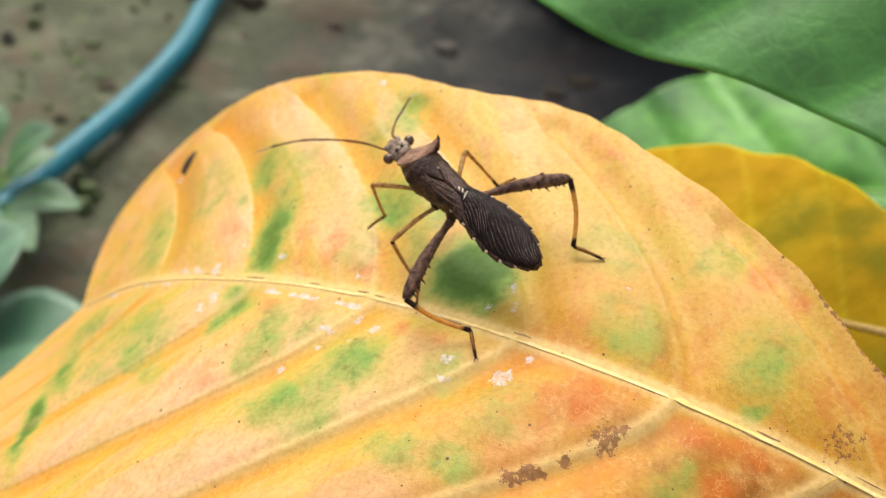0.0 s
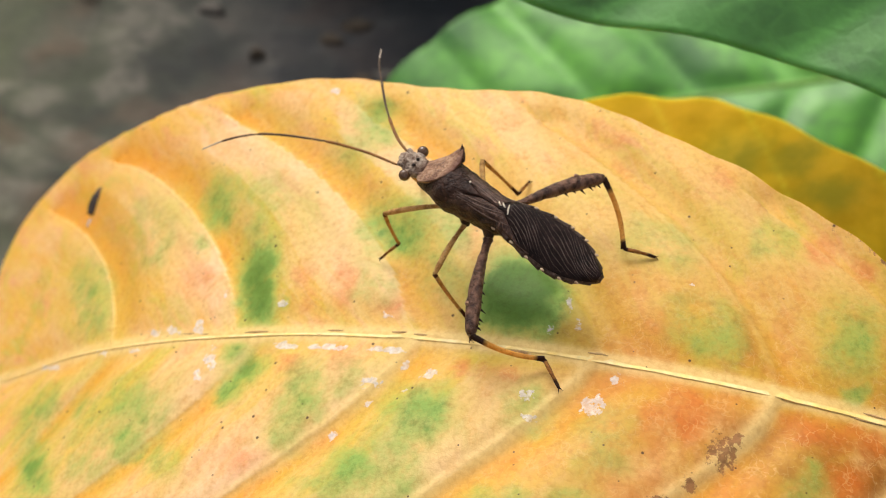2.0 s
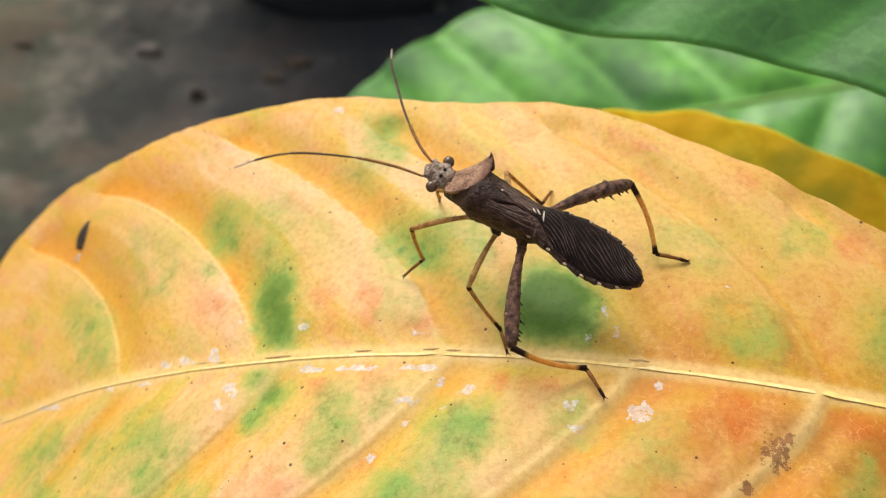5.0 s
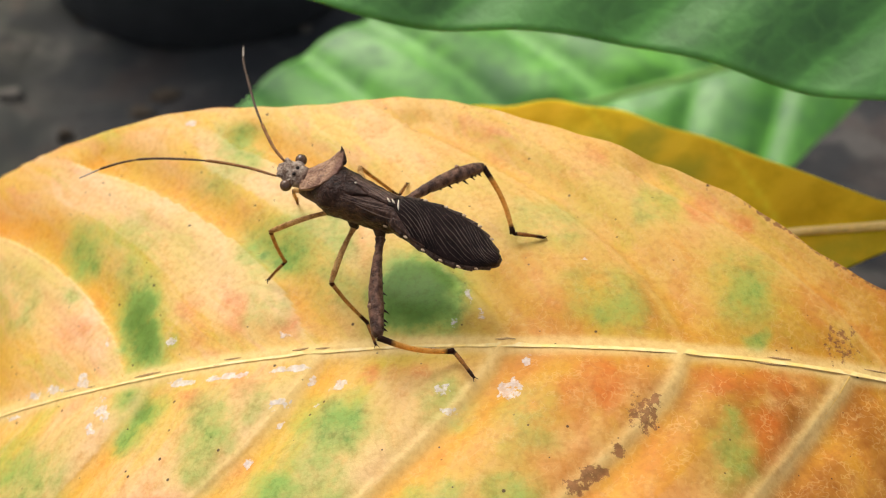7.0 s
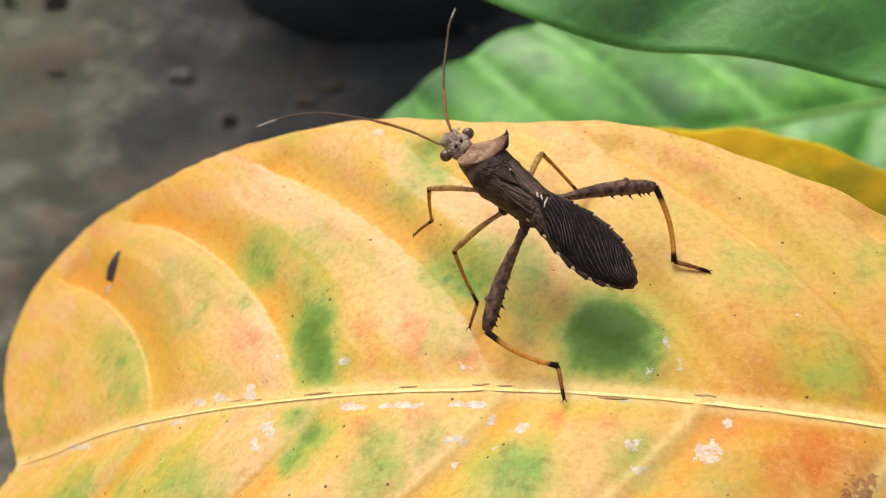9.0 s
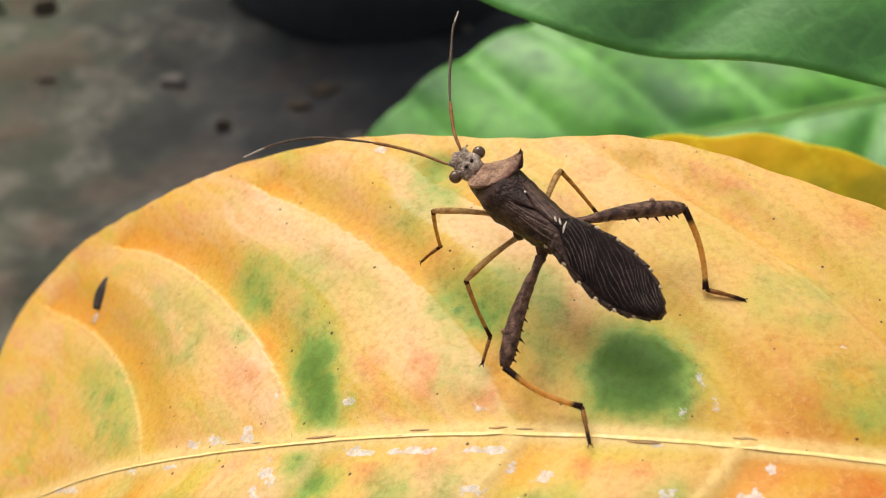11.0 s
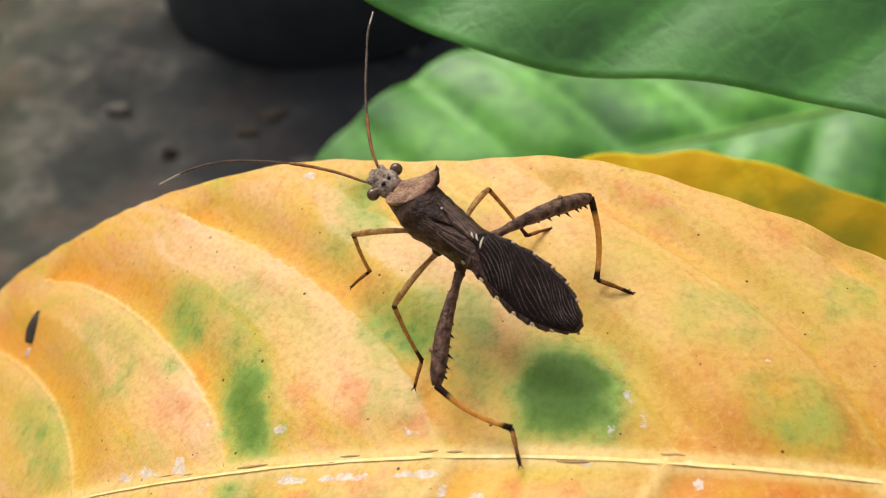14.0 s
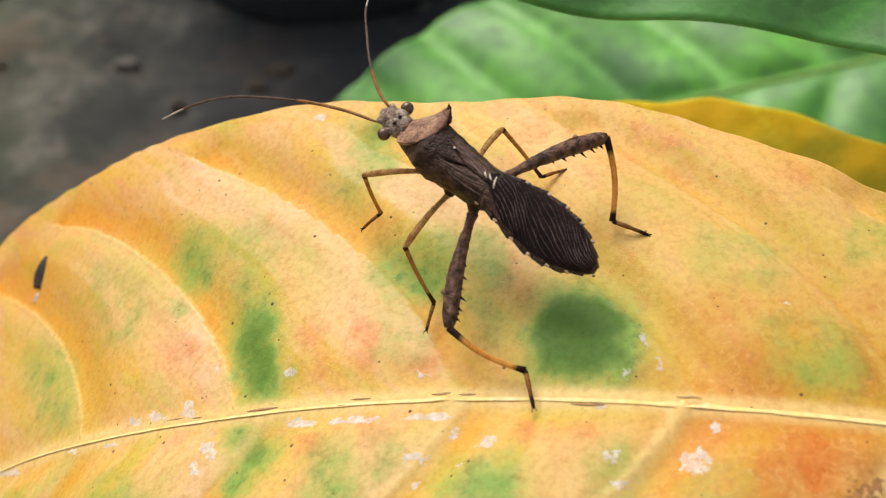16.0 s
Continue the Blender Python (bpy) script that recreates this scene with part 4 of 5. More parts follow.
def back(x, y):
    """Height of the back."""
    w = profile(x, BACK_X, HALF_W)
    crown = np.where(np.asarray(x) > 0, 0.10, 0.045)
    return profile(x, BACK_X, BACK_Z) - crown * (y / np.maximum(w, 0.03)) ** 2


def dorsal(name, xs, side_of, cols, lift, material, parent, label="", ripple=None):
    """A plate on the back: at each x it reaches from side_of(x)[0] to side_of(x)[1]; lift thickens its middle."""
    top, low = [], []
    for x in xs:
        a, b = side_of(x)
        y = np.linspace(a, b, cols)
        e = np.clip(np.minimum(np.linspace(0, 1, cols), np.linspace(1, 0, cols)) * 6, 0, 1)
        z = back(np.full(cols, x), y) + lift * (0.35 + 0.65 * e)
        if ripple is not None:
            z = z + ripple(np.full(cols, x), y) * e
        top.append(np.c_[np.full(cols, x), y, z])
        low.append(np.c_[np.full(cols, x), y, z - 0.03][::-1])
    return part(name, loft(bmesh.new(), [np.vstack([t, l]) for t, l in zip(top, low)]), material, parent, label)


def limb_frame(a, b, up):
    """A pose at a whose x runs to b and whose z leans to up (centimetres in, metres out)."""
    x = (Vector(b) - Vector(a)).normalized()
    u = Vector(up)
    z = (u - u.dot(x) * x).normalized()
    m = Matrix((x, z.cross(x), z)).transposed().to_4x4()
    m.translation = Vector(a) / 100
    return m


def build_leg(kind, side, bug):
    """Thigh with its shin and foot as pieces; each runs along its own x."""
    l1, l2, l3 = LENGTHS[kind]
    s = np.linspace(0, 1, 26)
    bm = bmesh.new()
    if kind == "hind":
        r = np.interp(s, (0, 0.04, 0.10, 0.16, 0.30, 0.55, 0.75, 0.90, 0.97, 1), (0.030, 0.045, 0.038, 0.036, 0.046, 0.063, 0.068, 0.060, 0.048, 0.032))
        path = np.c_[s * l1, 0 * s, 0.035 * np.sin(np.pi * s)]
        tube(bm, path, r + 0.003 * np.sin(s * 47) * np.sin(s * 19 + 1), 16)
        for v in bm.verts:
            v.co += 0.00007 * noise.noise_vector(v.co * 2200 + Vector((side, 0, 0)))
    else:
        r = np.interp(s, (0, 0.05, 0.15, 0.5, 0.85, 1), (0.024, 0.027, 0.020, 0.026, 0.028, 0.020))
        tube(bm, np.c_[s * l1, 0 * s, 0.02 * np.sin(np.pi * s)], r, 12)
    leg = part(kind + "_leg", bm, FEMUR if kind == "hind" else SLIM, bug, "swollen dark brown spiny hind leg" if kind == "hind" else "slender mottled tan leg")
    if kind == "hind":
        for x, h in ((0.47, 0.028), (0.57, 0.046), (0.66, 0.034), (0.735, 0.066), (0.83, 0.052), (0.87, 0.030), (0.915, 0.044)):
            bm = bmesh.new()
            z = -np.interp(x, (0.3, 0.55, 0.75, 0.92), (0.038, 0.054, 0.058, 0.049)) + 0.035 * math.sin(math.pi * x)
            thorn(bm, (x * l1, 0.012 * side, z), (0.25, 0.15 * side, -1), 0.95 * h, 0.017)
            part("spine", bm, SPINE, leg)
        bm = bmesh.new()
        q = np.linspace(0, 1, 9)
        tube(bm, np.c_[(0.70 + 0.05 * q) * l1, 0.02 * side + 0 * q, 0.098 - 0.03 * (q - 0.5) ** 2], 0.020 * np.sin(np.pi * (0.08 + 0.84 * q)), 8)
        part("pale_band", bm, TAN, leg, "pale buff patch")
    s = np.linspace(0, 1, 16)
    bm = bmesh.new()
    bow = 0.045 if kind == "hind" else 0.012
    r = np.interp(s, (0, 0.1, 0.5, 0.9, 1), (0.030, 0.027, 0.023, 0.022, 0.028)) * (1.0 if kind == "hind" else 0.72)
    tube(bm, np.c_[s * l2, 0 * s, bow * np.sin(np.pi * s)], r, 10)
    if kind == "hind":
        thorn(bm, (l2 * 0.98, 0, 0.01), (0.5, 0, 1), 0.030, 0.012)
    shin = part("shin", bm, SHIN if kind == "hind" else SLIM_SHIN, leg, "honey-coloured shin with dark ends")
    bm = bmesh.new()
    s = np.linspace(0, 1, 14)
    r = np.interp(s, (0, 0.08, 0.45, 0.5, 0.55, 0.9, 1), (0.014, 0.019, 0.020, 0.012, 0.016, 0.016, 0.010)) * (1.0 if kind == "hind" else 0.85)
    tube(bm, np.c_[s * l3, 0 * s, 0.012 * np.sin(np.pi * s)], r, 9)
    for k in (-1, 1):
        q = np.linspace(0, 1, 6)
        tube(bm, np.c_[l3 * 0.97 + 0.035 * q, k * 0.022 * q, 0.012 * np.sin(np.pi * q) - 0.008 * q], 0.008 * (1 - 0.85 * q), 6)
    foot = part("foot", bm, FOOT, leg, "dark foot with two claws")
    return leg, shin, foot


def build_antenna(points, bug):
    c = smooth_curve(points, 60)
    c = c - c[0]
    cuts = ((0, 21, 0.013, 0.016, FEELER), (20, 39, 0.011, 0.013, FEELER_DARK), (38, 52, 0.010, 0.012, FEELER_DARK), (51, 60, 0.010, 0.006, FEELER_TIP))
    first = None
    for a, b, r0, r1, material in cuts:
        n = b - a
        bm = bmesh.new()
        r = np.linspace(r0, r1, n) * (1 - 0.35 * np.exp(-np.arange(n) / 1.2))
        r[-1] *= 0.7
        tube(bm, c[a:b], r, 8)
        ob = part("antenna" if first is None else "antenna_segment", bm, material, first or bug, "thin jointed brown antenna with a pale tip" if first is None else "")
        first = first or ob
    return first


def build_bug():
    bug = new("bug")
    bug.empty_display_size = 0.005
    tagged(bug, "dark brown leaf-footed bug with spiny hind legs on the yellow leaf", "insect")
    # body below the wings
    rings = []
    for x in np.linspace(0.93, -0.985, 70):
        w = float(profile(x, BACK_X, HALF_W)) * 0.97
        z1 = float(profile(x, BACK_X, BACK_Z)) - 0.01
        z0 = float(profile(x, (-0.99, -0.8, -0.5, -0.15, 0.1, 0.4, 0.65, 0.85, 0.95), (-0.235, -0.265, -0.30, -0.34, -0.43, -0.47, -0.42, -0.31, -0.25)))
        if x < 0.05:
            w *= 1.0 + 0.035 * abs(math.sin((x + 0.04) * math.pi / 0.165))
        side = -0.055 if x < 0 else -0.10
        ring = []
        for a in np.linspace(0, 2 * math.pi, 40, endpoint=False):
            c, s = math.cos(a), math.sin(a)
            h = (z1 + side) if s < 0 else z1
            y = w * math.copysign(abs(c) ** 0.75, c)
            zz = z1 + side + (-side * s if s >= 0 else (z1 + side - z0) * s * (1.0 - 0.25 * abs(c)))
            if x > 0.0 and s < 0:
                y *= 1 + 0.16 * math.sin(math.pi * min(1.0, -s)) * min(1.0, x * 6) * min(1.0, max(0.0, (0.8 - x) * 4))
            lump = 0.018 * noise.noise(Vector((x * 14, y * 14, zz * 14)))
            ring.append((x, y + (lump if abs(c) > 0.3 else 0), zz + 0.4 * lump))
        rings.append(ring)
    part("body", loft(bmesh.new(), rings), SIDE, bug, "mottled brown thorax and abdomen")
    # the belly's margin shows beside the wings as a row of plates, each with a pale front corner
    for k in (-1, 1):
        edges = (0.06, -0.15, -0.33, -0.50, -0.66, -0.80, -0.93)
        for x1, x0 in zip(edges[:-1], edges[1:]):
            rings = []
            for q in np.linspace(0, 1, 9):
                x = x1 + (x0 - x1) * q
                w = float(profile(x, BACK_X, HALF_W))
                out = w * 0.985 + 0.016 * q**1.5 - 0.010 * (1 - q) ** 2
                inner, z = w * 0.72, float(back(x, w * 0.90)) + 0.006
                rings.append([(x, k * (inner + (out - inner) * c), z + dz - 0.018 * c**3) for c, dz in ((0, 0), (0.4, 0.002), (0.75, 0.0), (0.94, -0.004), (1.0, -0.016), (0.9, -0.034), (0.4, -0.04), (0, -0.04))])
            plate = part("margin_plate", loft(bmesh.new(), rings), MARGIN, bug)
            w = float(profile(x1 - 0.02, BACK_X, HALF_W))
            q = np.linspace(0, 1, 7)
            bm = bmesh.new()
            tube(bm, np.c_[x1 - 0.006 - 0.040 * q, k * (w * 0.955 + 0.006 * q), float(back(x1 - 0.02, w * 0.95)) + 0.001 + 0 * q], 0.013 * np.sin(np.pi * (0.1 + 0.8 * q)), 8, 0.7)
            part("margin_spot", bm, BUFF, plate, "pale buff corner")
    # pronotum: a dark hump that widens to the shoulders, under a tan swollen lobe that ends in a sharp spine
    rings = []
    for t in np.linspace(0, 1, 30):
        x = np.interp(t, (0, 0.3, 1), (0.945, 0.749, 0.440))
        w = np.interp(t, (0, 0.15, 0.35, 0.55, 0.75, 1), (0.100, 0.138, 0.182, 0.218, 0.205, 0.170))
        h = np.interp(t, (0, 0.12, 0.35, 0.55, 0.75, 1), (-0.215, -0.165, -0.060, 0.004, 0.004, -0.024))
        d = np.interp(t, (0, 0.55, 1), (0.10, 0.15, 0.09))
        ring = []
        for a in np.linspace(0, 2 * math.pi, 56, endpoint=False):
            c, s = math.cos(a), math.sin(a)
            y = w * math.copysign(abs(c) ** 0.8, c)
            z = h - 0.11 * abs(c) ** 2.2 + (0.040 * s if s > 0 else d * s)
            ring.append((x - 0.02 * (1 - abs(c) ** 2) * (t > 0.2), y, z + 0.010 * noise.noise(Vector((x * 25, y * 25, 1)))))
        rings.append(ring)
    pro = part("pronotum", loft(bmesh.new(), rings), SHELL, bug, "dark brown hump between pointed shoulders")
    hind = smooth_curve([(0.875, 0.140), (0.791, 0.118), (0.685, 0.060), (0.612, -0.045), (0.600, -0.130), (0.622, -0.215), (0.665, -0.305)], 34)
    fore = smooth_curve([(0.905, 0.125), (0.948, 0.050), (0.940, -0.045), (0.870, -0.122), (0.795, -0.188), (0.738, -0.255), (0.680, -0.312)], 34)
    rings = []
    for k, (a, b) in enumerate(zip(fore, hind)):
        u = k / 33
        fat = np.interp(u, (0, 0.08, 0.35, 0.8, 0.93, 1), (0.008, 0.022, 0.040, 0.034, 0.020, 0.002))
        lift = 0.012 + 0.050 * max(0.0, u - 0.78) / 0.22
        ring = []
        for v in np.linspace(0, 1, 15):
            x, y = a + (b - a) * v
            z = float(profile(x, BACK_X, BACK_Z)) + lift + fat * math.sin(math.pi * (0.06 + 0.88 * v)) ** 0.6 + 0.020 * v**3 * (1 - u)
            ring.append((x, y, z + 0.007 * noise.noise(Vector((x * 30, y * 30, 4)))))
        low = [(x - 0.004, y, z - 0.022 - 1.2 * fat) for x, y, z in (ring[-2], ring[10], ring[6], ring[2])]
        rings.append(ring + low)
    part("front_lobe", loft(bmesh.new(), rings), TAN, pro, "swollen tan front lobe with dark pits")
    bm = bmesh.new()
    q = np.linspace(0, 1, 12)
    tube(bm, np.c_[0.640 + 0.048 * q**2, -0.190 - 0.120 * q, -0.035 + 0.085 * q + 0.012 * q**2], np.interp(q, (0, 0.2, 0.5, 1), (0.030, 0.046, 0.032, 0.003)), 10, 0.7)
    part("shoulder_spine", bm, SIDE, pro, "dark pointed shoulder spine")
    # triangular plate between the wing bases
    dorsal("scutellum", np.linspace(0.52, 0.27, 14), lambda x: (-0.10 * (x - 0.26) / 0.26, 0.10 * (x - 0.26) / 0.26), 11, 0.030, SHELL, bug)
    # leathery fore part of the wings, which meet along the middle and diverge round the membrane
    def seam(x, k):
        """Half width at which a fore wing ends against the membrane, which laps over the right wing."""
        return 0.66 * (0.035 - x) if k > 0 else 1.9 * (0.085 - x)
    def corium(k):
        def reach(x):
            outer = float(profile(x, (-0.42, -0.28, -0.13, 0.02, 0.16, 0.36, 0.52), (0.205, 0.196, 0.170, 0.142, 0.126, 0.128, 0.148))) + (0.0 if k > 0 else 0.028)
            inner = max(0.10 * max(0.0, (x - 0.26) / 0.26) + 0.004, 0.004 + seam(x, k))
            a, b = min(inner, outer - 0.010), outer
            return (a, b) if k > 0 else (-b, -a)
        def lines(x, y):
            d = np.abs(np.abs(y) - 0.085 - 0.05 * (x - 0.2)) / 0.012
            return 0.006 * np.exp(-d**2)
        wing = dorsal("fore_wing", np.linspace(0.50, -0.36 if k > 0 else 0.015, 60), reach, 34, 0.022, WING, bug, "leathery dull brown fore wing", lines)
        for y0, y1, x0, x1 in ((0.075, 0.022, 0.47, 0.10), (0.110, 0.060, 0.49, 0.03), (0.112, 0.098, 0.34, -0.08), (0.034, 0.010, 0.26, 0.09), (0.095, 0.034, 0.40, 0.02)):
            x1 = x1 if k > 0 else max(x1, 0.055)
            q = np.linspace(0, 1, 16)
            xs, ys = x0 + (x1 - x0) * q, k * (y0 + (y1 - y0) * q + 0.007 * np.sin(np.pi * q))
            bm = bmesh.new()
            tube(bm, np.c_[xs, ys, back(xs, ys) + 0.0225], 0.0050 * np.sin(np.pi * (0.1 + 0.84 * q)) + 0.001, 7)
            part("wing_ridge", bm, WING_LINE, wing)
    corium(1)
    corium(-1)
    # dark membrane with fine raised veins that run aslant
    def reach(x):
        w = float(profile(x, BACK_X, HALF_W)) * (0.86 if x > -0.8 else 0.86 + 0.5 * (-0.8 - x))
        return (-min(w, 0.012 + seam(x, -1)), min(w, 0.012 + max(0.0, seam(x, 1))))
    membrane = dorsal("wing_membrane", np.linspace(0.078, -0.965, 110), reach, 60, 0.018, MEMBRANE, bug, "black-brown wing membrane with fine raised veins")
    for k in range(-26, 12):
        xs = np.linspace(0.03, -0.945, 120)
        w = profile(xs, BACK_X, HALF_W)
        ys = np.maximum(w, 0.10) * (1.42 * k - 0.6 - (xs + 0.2) * 23) / 9 - 0.021 * np.sin((xs + 0.3) * 8 + 0.35 * k) - 0.004 * np.sin(xs * 31 + k * 1.3)
        keep = [a * 0.94 < y < b * 0.94 for y, (a, b) in zip(ys, map(reach, xs))]
        if sum(keep) < 8:
            continue
        xs, ys = xs[keep], ys[keep]
        q = np.linspace(0, 1, 30)
        xs, ys = np.interp(q, np.linspace(0, 1, len(xs)), xs), np.interp(q, np.linspace(0, 1, len(ys)), ys)
        bm = bmesh.new()
        tube(bm, np.c_[xs, ys, back(xs, ys) + 0.0195], 0.0027 * np.sin(np.pi * (0.06 + 0.9 * q)) * (1 + 0.35 * np.sin(q * 19 + 2.1 * k)), 6)
        part("wing_vein", bm, WING_VEIN, membrane)
    # cream strokes where the wings meet
    for y0, y1, x0, x1 in ((-0.055, -0.023, 0.109, 0.062), (-0.064, -0.026, 0.072, 0.021), (-0.080, 0.019, 0.016, -0.031)):
        q = np.linspace(0, 1, 9)
        xs, ys = x0 + (x1 - x0) * q, y0 + (y1 - y0) * q + 0.006 * np.sin(np.pi * q)
        bm = bmesh.new()
        tube(bm, np.c_[xs, ys, back(xs, ys) + 0.024], 0.0072 * np.sin(np.pi * (0.10 + 0.85 * q)) + 0.001, 7)
        part("pale_streak", bm, PALE, bug, "short cream streak")
    bm = bmesh.new()
    q = np.linspace(0, 1, 7)
    tube(bm, np.c_[0.411 + 0.02 * q, -0.060 + 0 * q, back(0.421, -0.060) + 0.030 + 0 * q], 0.010 * np.sin(np.pi * (0.12 + 0.8 * q)), 8)
    part("pale_dot", bm, PALE, bug)
    # head
    rings = []
    for t in np.linspace(0, 1, 24):
        x = 0.835 + 0.355 * t
        w = np.interp(t, (0, 0.15, 0.55, 0.75, 0.9, 1), (0.070, 0.090, 0.115, 0.095, 0.070, 0.030))
        top = np.interp(t, (0, 0.2, 0.5, 0.8, 1), (-0.135, -0.112, -0.108, -0.120, -0.165))
        low = np.interp(t, (0, 0.5, 1), (-0.27, -0.285, -0.235))
        ring = []
        for a in np.linspace(0, 2 * math.pi, 28, endpoint=False):
            c, s = math.cos(a), math.sin(a)
            m = (top + low) / 2
            ring.append((x, w * math.copysign(abs(c) ** 0.85, c), m + (top - m) * math.copysign(abs(s) ** 0.85, s) + 0.020 * noise.noise(Vector((x * 34, c * 3.4, s * 3.4)))))
        rings.append(ring)
    head = part("head", loft(bmesh.new(), rings), HEAD, bug, "pale tan granular head")
    for k in (-1, 1):
        bm = bmesh.new()
        bmesh.ops.create_uvsphere(bm, u_segments=24, v_segments=16, radius=0.00053)
        bmesh.ops.translate(bm, verts=bm.verts, vec=(0.01035, k * 0.00141, -0.00175))
        part("eye", bm, EYE, head, "bulging glossy brown eye")
        bm = bmesh.new()
        tube(bm, [(1.02, k * 0.07, -0.185), (1.025, k * 0.09, -0.180), (1.033, k * 0.125, -0.175)], (0.050, 0.047, 0.042), 10)
        part("eye_stalk", bm, HEAD, head)
        bm = bmesh.new()
        bmesh.ops.create_uvsphere(bm, u_segments=12, v_segments=8, radius=0.00017)
        bmesh.ops.translate(bm, verts=bm.verts, vec=(0.0100, k * 0.00033, -0.00112))
        part("ocellus", bm, SPINE, head, "small black simple eye")
        bm = bmesh.new()
        tube(bm, [(1.10, k * 0.06, -0.165), (1.13, k * 0.075, -0.162), (1.155, k * 0.085, -0.16)], (0.030, 0.027, 0.022), 9)
        part("antenna_socket", bm, HEAD, head)
    bm = bmesh.new()
    q = np.linspace(0, 1, 8)
    tube(bm, np.c_[1.14 - 0.32 * q, 0 * q, -0.27 - 0.09 * q], np.interp(q, (0, 1), (0.022, 0.012)), 8)
    part("beak", bm, SIDE, head, "slim beak folded below the head")
    # short joints that carry the legs
    for x, y, z in HIPS.values():
        for k in (-1, 1):
            bm = bmesh.new()
            tube(bm, [(x + 0.07, k * 0.05, z + 0.09), (x + 0.03, k * (y - 0.03), z + 0.045), (x + 0.005, k * (y - 0.005), z + 0.01), (x - 0.012, k * (y + 0.012), z - 0.02)], (0.06, 0.055, 0.048, 0.03), 12)
            part("hip_joint", bm, SIDE, bug)
    # the belly lies a little askew
    for ob in bug.children_recursive:
        for v in ob.data.vertices:
            v.co.y -= 0.00017 * min(1.0, max(0.0, (0.001 - v.co.x) / 0.003))
    return bug


# limb lengths and hip places (centimetres, the bug's space)
LENGTHS = {"hind": (0.948, 0.677, 0.314), "middle": (0.560, 0.530, 0.257), "front": (0.668, 0.448, 0.257)}
HIPS = {"hind": (0.09, 0.16, -0.32), "middle": (0.36, 0.15, -0.38), "front": (0.62, 0.13, -0.36)}
# where each leg stands (centimetres, the world): seconds from which it holds, knee, ankle, foot
STANCES = {
    ("hind", 1): [(0.0, (-0.17, -0.73, 0.25), (0.45, -0.73, 0.09), (0.61, -1.02, 0.03)), (7.70, (-0.84, 0.05, 0.02), (-0.24, -0.26, -0.02), (-0.19, -0.57, -0.10))],
    ("hind", -1): [(0.0, (0.82, 0.88, 0.90), (1.10, 0.39, 0.45), (1.40, 0.39, 0.39)), (8.35, (0.54, 1.20, 0.84), (0.76, 0.69, 0.37), (1.06, 0.58, 0.37)),
                   (11.90, (0.42, 1.44, 0.94), (0.50, 0.96, 0.42), (0.78, 0.87, 0.36))],
    ("middle", 1): [(0.0, (-0.58, -0.12, 0.36), (-0.26, -0.20, -0.05), (-0.19, -0.47, -0.10)), (7.60, (-1.17, 0.77, 0.28), (-0.91, 0.59, -0.16), (-0.97, 0.36, -0.24))],
    ("middle", -1): [(0.0, (-0.27, 1.05, 0.72), (0.11, 1.11, 0.34), (0.21, 1.34, 0.31)), (7.60, (-0.40, 1.66, 0.73), (-0.02, 1.57, 0.37), (0.18, 1.69, 0.35))],
    ("front", 1): [(0.0, (-1.13, 0.63, 0.34), (-0.98, 0.68, -0.08), (-1.15, 0.64, -0.27)), (7.68, (-1.47, 1.52, 0.39), (-1.36, 1.55, -0.04), (-1.52, 1.57, -0.24))],
    ("front", -1): [(0.0, (-0.91, 1.04, 0.49), (-0.86, 1.33, 0.16), (-0.85, 1.47, -0.01)), (7.70, (-1.06, 1.94, 0.54), (-0.83, 2.02, 0.16), (-0.86, 2.27, 0.06))]}
ANTENNA_LEFT = [(1.15, 0.10, -0.16), (1.55, 0.11, -0.36), (2.01, 0.18, -0.57), (2.51, 0.33, -0.77), (2.79, 0.47, -0.86), (2.99, 0.67, -0.89), (3.11, 0.90, -0.87)]
ANTENNA_RIGHT = [(1.16, -0.06, -0.16), (1.37, -0.16, -0.23), (1.72, -0.41, -0.39), (2.07, -0.72, -0.58), (2.26, -0.90, -0.68), (2.40, -1.08, -0.78)]

bug = build_bug()
legs = {key: build_leg(key[0], key[1], bug) for key in STANCES}
antennae = [(build_antenna(ANTENNA_LEFT, bug), ANTENNA_LEFT[0]), (build_antenna(ANTENNA_RIGHT, bug), ANTENNA_RIGHT[0])]

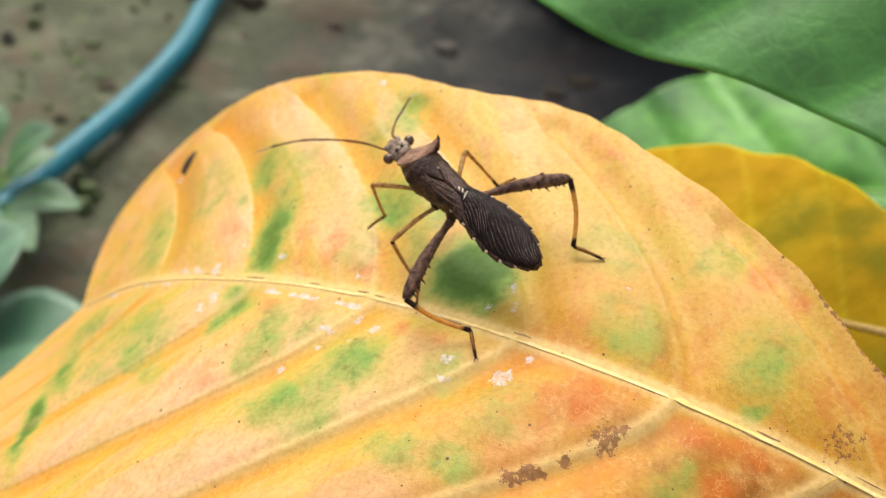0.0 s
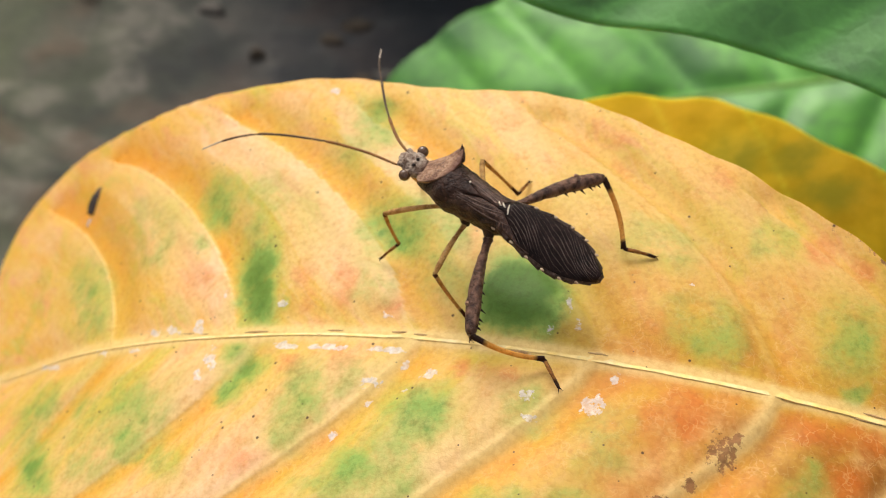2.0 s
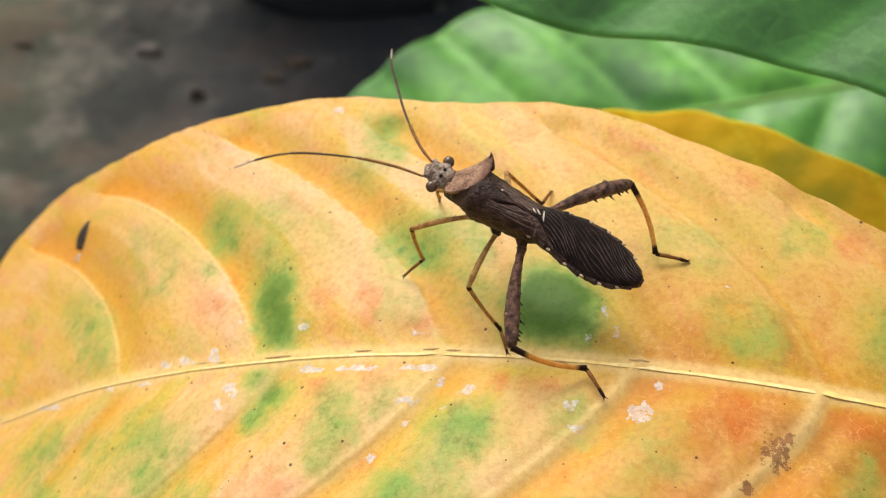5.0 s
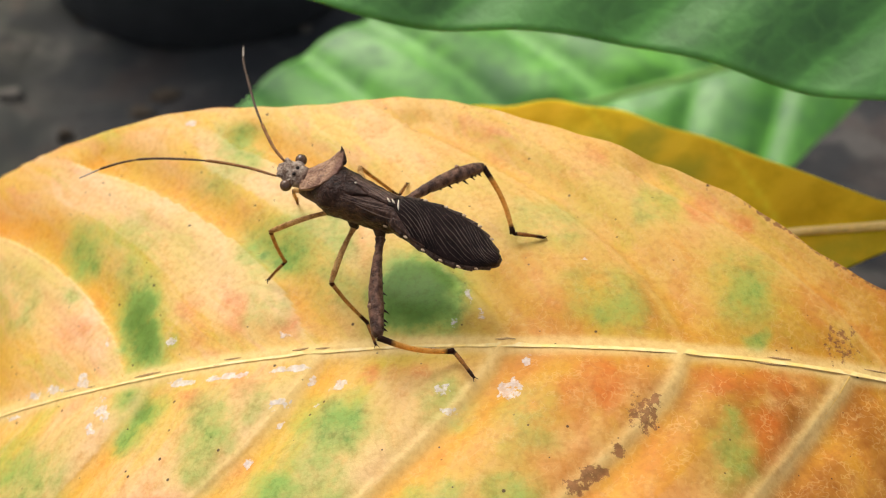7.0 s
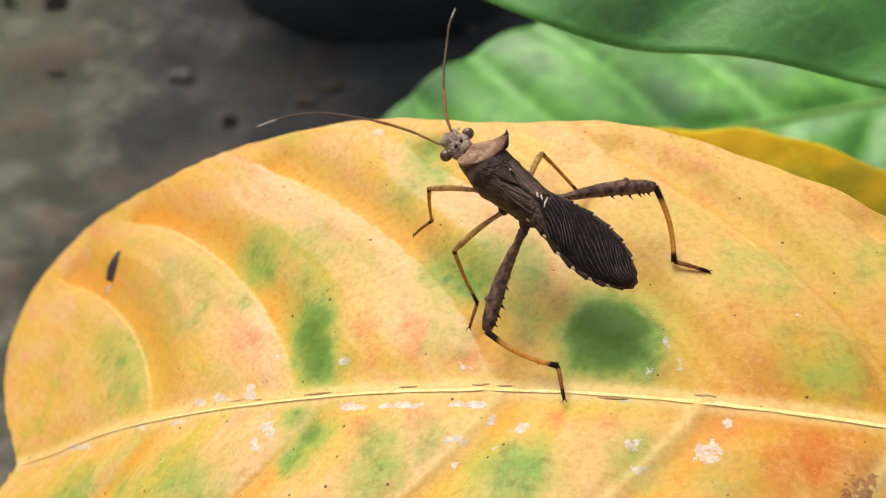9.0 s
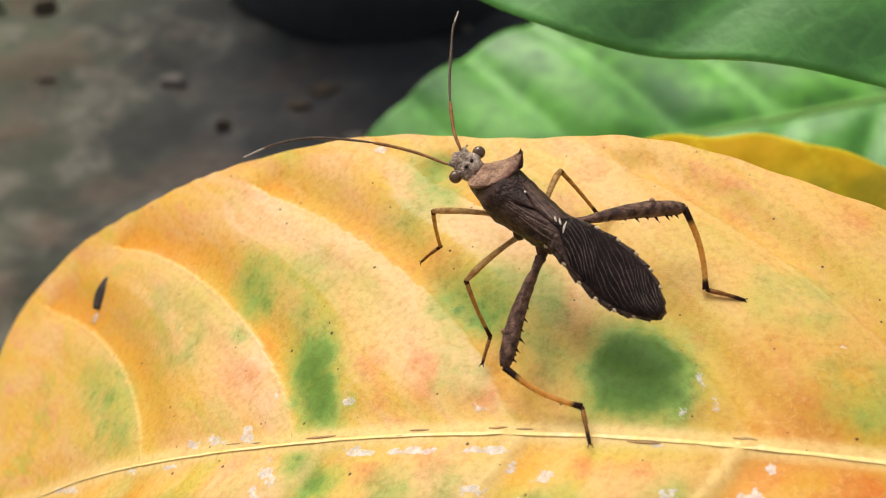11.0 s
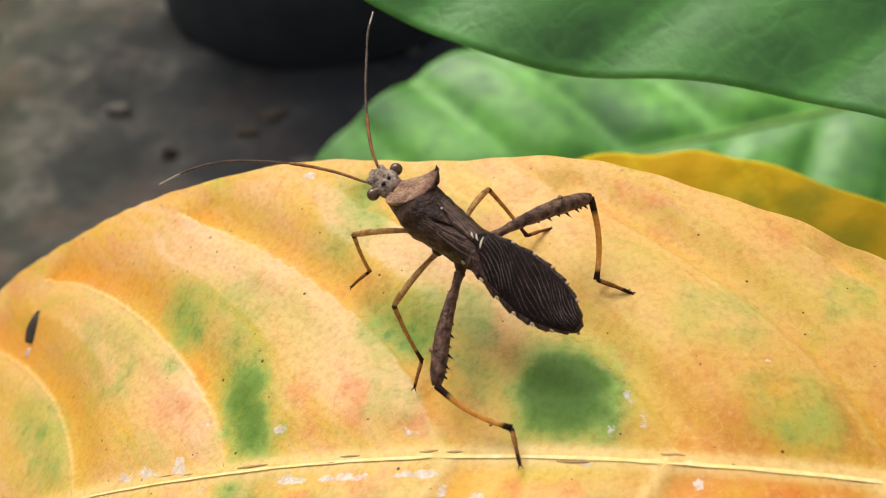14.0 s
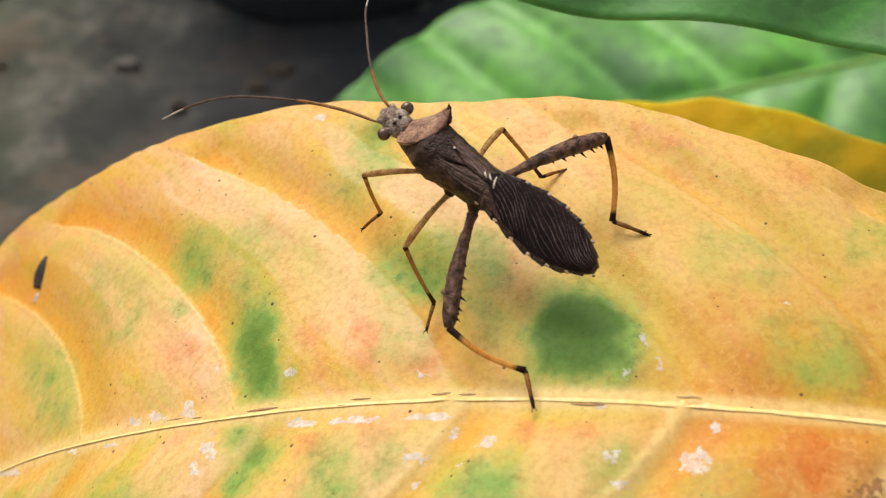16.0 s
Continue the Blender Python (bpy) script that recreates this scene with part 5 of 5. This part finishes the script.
# ---- what moves ----
BUG_PATH = [
    (0, 0.031, 0.102, 0.943, -24.0, -3.4, 150.7), (0.5, -0.012, 0.116, 0.975, -24.2, -4.4, 150.2), (1, -0.015, 0.115, 0.980, -24.2, -4.9, 149.8),
    (2, -0.020, 0.108, 0.987, -24.3, -5.6, 149.6), (3, -0.016, 0.108, 0.998, -24.2, -5.5, 149.7), (5.5, -0.020, 0.086, 1.019, -24.4, -5.9, 150.0),
    (6.5, -0.014, 0.089, 1.022, -24.3, -5.9, 149.6), (7.0, -0.016, 0.089, 1.020, -24.3, -6.0, 149.4), (7.35, -0.016, 0.089, 1.015, -24.3, -6.1, 149.2),
    (7.5, -0.137, 0.206, 0.935, -25.4, -9.9, 146.0), (7.6, -0.320, 0.470, 0.910, -26.0, -9.4, 141.0), (7.75, -0.400, 0.590, 0.920, -26.4, -9.0, 138.6),
    (8.0, -0.416, 0.606, 0.928, -26.5, -8.9, 138.2), (8.5, -0.438, 0.631, 0.956, -26.8, -9.6, 138.2), (9, -0.441, 0.633, 0.959, -26.9, -9.6, 138.5),
    (11.5, -0.458, 0.703, 0.928, -27.9, -9.5, 137.9), (12, -0.495, 0.718, 0.936, -27.9, -10.5, 137.5), (13, -0.506, 0.731, 0.940, -28.1, -10.3, 138.1),
    (14, -0.508, 0.740, 0.943, -28.3, -10.3, 138.5), (15, -0.512, 0.743, 0.940, -28.2, -10.3, 138.7), (16, -0.510, 0.741, 0.937, -28.3, -10.4, 138.9)]
# antenna turns: seconds, yaw, pitch
SWAY_LEFT = [(0, -0.5, 6.9), (0.5, 0.0, 4.3), (1.5, -1.0, -3.7), (2.5, -3.0, 0), (5.5, -8.5, 5.3), (7, -8.0, 1.7), (8, 1.0, -0.3), (9, 0.5, 1.4), (12.5, 7.2, -0.9), (14, 6.8, -0.4), (14.5, 6.8, -1.3), (16, 6.0, -2.0)]
SWAY_RIGHT = [(0, 9.9, 23.0), (0.3, 6.0, 8.0), (0.5, 5.0, 4.1), (1.5, 1.1, 4.6), (2.5, 0, 0), (5.5, -3.8, -4.1), (7, -6.0, -6.6), (7.45, -5.5, -6.0), (7.6, 3.0, 22.0), (7.7, 2.0, 13.0), (7.8, 1.0, 8.0), (8, 0.7, 3.3), (9, -6.0, -4.5), (12.5, -5.0, -10.5), (14, -7.2, -14.6), (14.5, -3.7, -12.6), (16, 5.8, 6.3)]


def bug_pose(t):
    """The bug's pose at a time, between its rows."""
    rows = np.array(BUG_PATH)
    x, y, z, rx, ry, rz = (float(np.interp(t, rows[:, 0], rows[:, k])) for k in range(1, 7))
    return pose(x / 100, y / 100, z / 100, rx, ry, rz)


def stance(key, t):
    """Knee hint, ankle and foot of a leg at a time; a step lifts the foot."""
    rows = STANCES[key]
    now = [np.array(v) for v in rows[0][1:]]
    for start, *then in rows[1:]:
        s = min(max((t - (start - 0.1)) / 0.1, 0.0), 1.0)
        now = [a + (np.array(b) - a) * s for a, b in zip(now, then)]
        now = [a + np.array((0, 0, 0.16 * math.sin(math.pi * s))) for a in now]
    return [Vector(v) for v in now]


def motions():
    walk(bug, [(t, pose(x / 100, y / 100, z / 100, rx, ry, rz)) for t, x, y, z, rx, ry, rz in BUG_PATH])
    for key, (leg, shin, foot) in legs.items():
        kind, side = key
        l1, l2, l3 = LENGTHS[kind]
        hip = Vector((HIPS[kind][0], HIPS[kind][1] * side, HIPS[kind][2]))
        times = sorted({r[0] for r in BUG_PATH} | {a + b for a, *_ in STANCES[key][1:] for b in (-0.1, -0.05, 0.0)})
        rows = [[], [], []]
        for t in times:
            body = bug_pose(t)
            to_bug = body.inverted()
            knee, ankle, toe = ((to_bug @ (v / 100)) * 100 for v in stance(key, t))
            # two rigid pieces from hip to ankle, bent towards the knee hint
            way = ankle - hip
            far = min(way.length, (l1 + l2) * 0.995)
            along = way.normalized()
            ankle = hip + along * far
            a = (l1**2 - l2**2 + far**2) / (2 * far)
            h = math.sqrt(max(l1**2 - a**2, 1e-6))
            out = knee - hip
            out = (out - out.dot(along) * along).normalized()
            knee = hip + along * a + out * h
            thigh = limb_frame(hip, knee, out + Vector((0, 0, 0.15)))
            inside = thigh.inverted()
            rows[0].append((t, thigh))
            rows[1].append((t, inside @ limb_frame(knee, ankle, out)))
            rows[2].append((t, inside @ limb_frame(ankle, toe, (0, 0, 1))))
        walk(leg, rows[0])
        walk(shin, rows[1])
        walk(foot, rows[2])
    for (ob, base), sway in zip(antennae, (SWAY_LEFT, SWAY_RIGHT)):
        walk(ob, [(t, Matrix.Translation(Vector(base) / 100) @ Matrix.Rotation(radians(a), 4, "Z") @ Matrix.Rotation(radians(b), 4, "Y")) for t, a, b in sway])


motions()
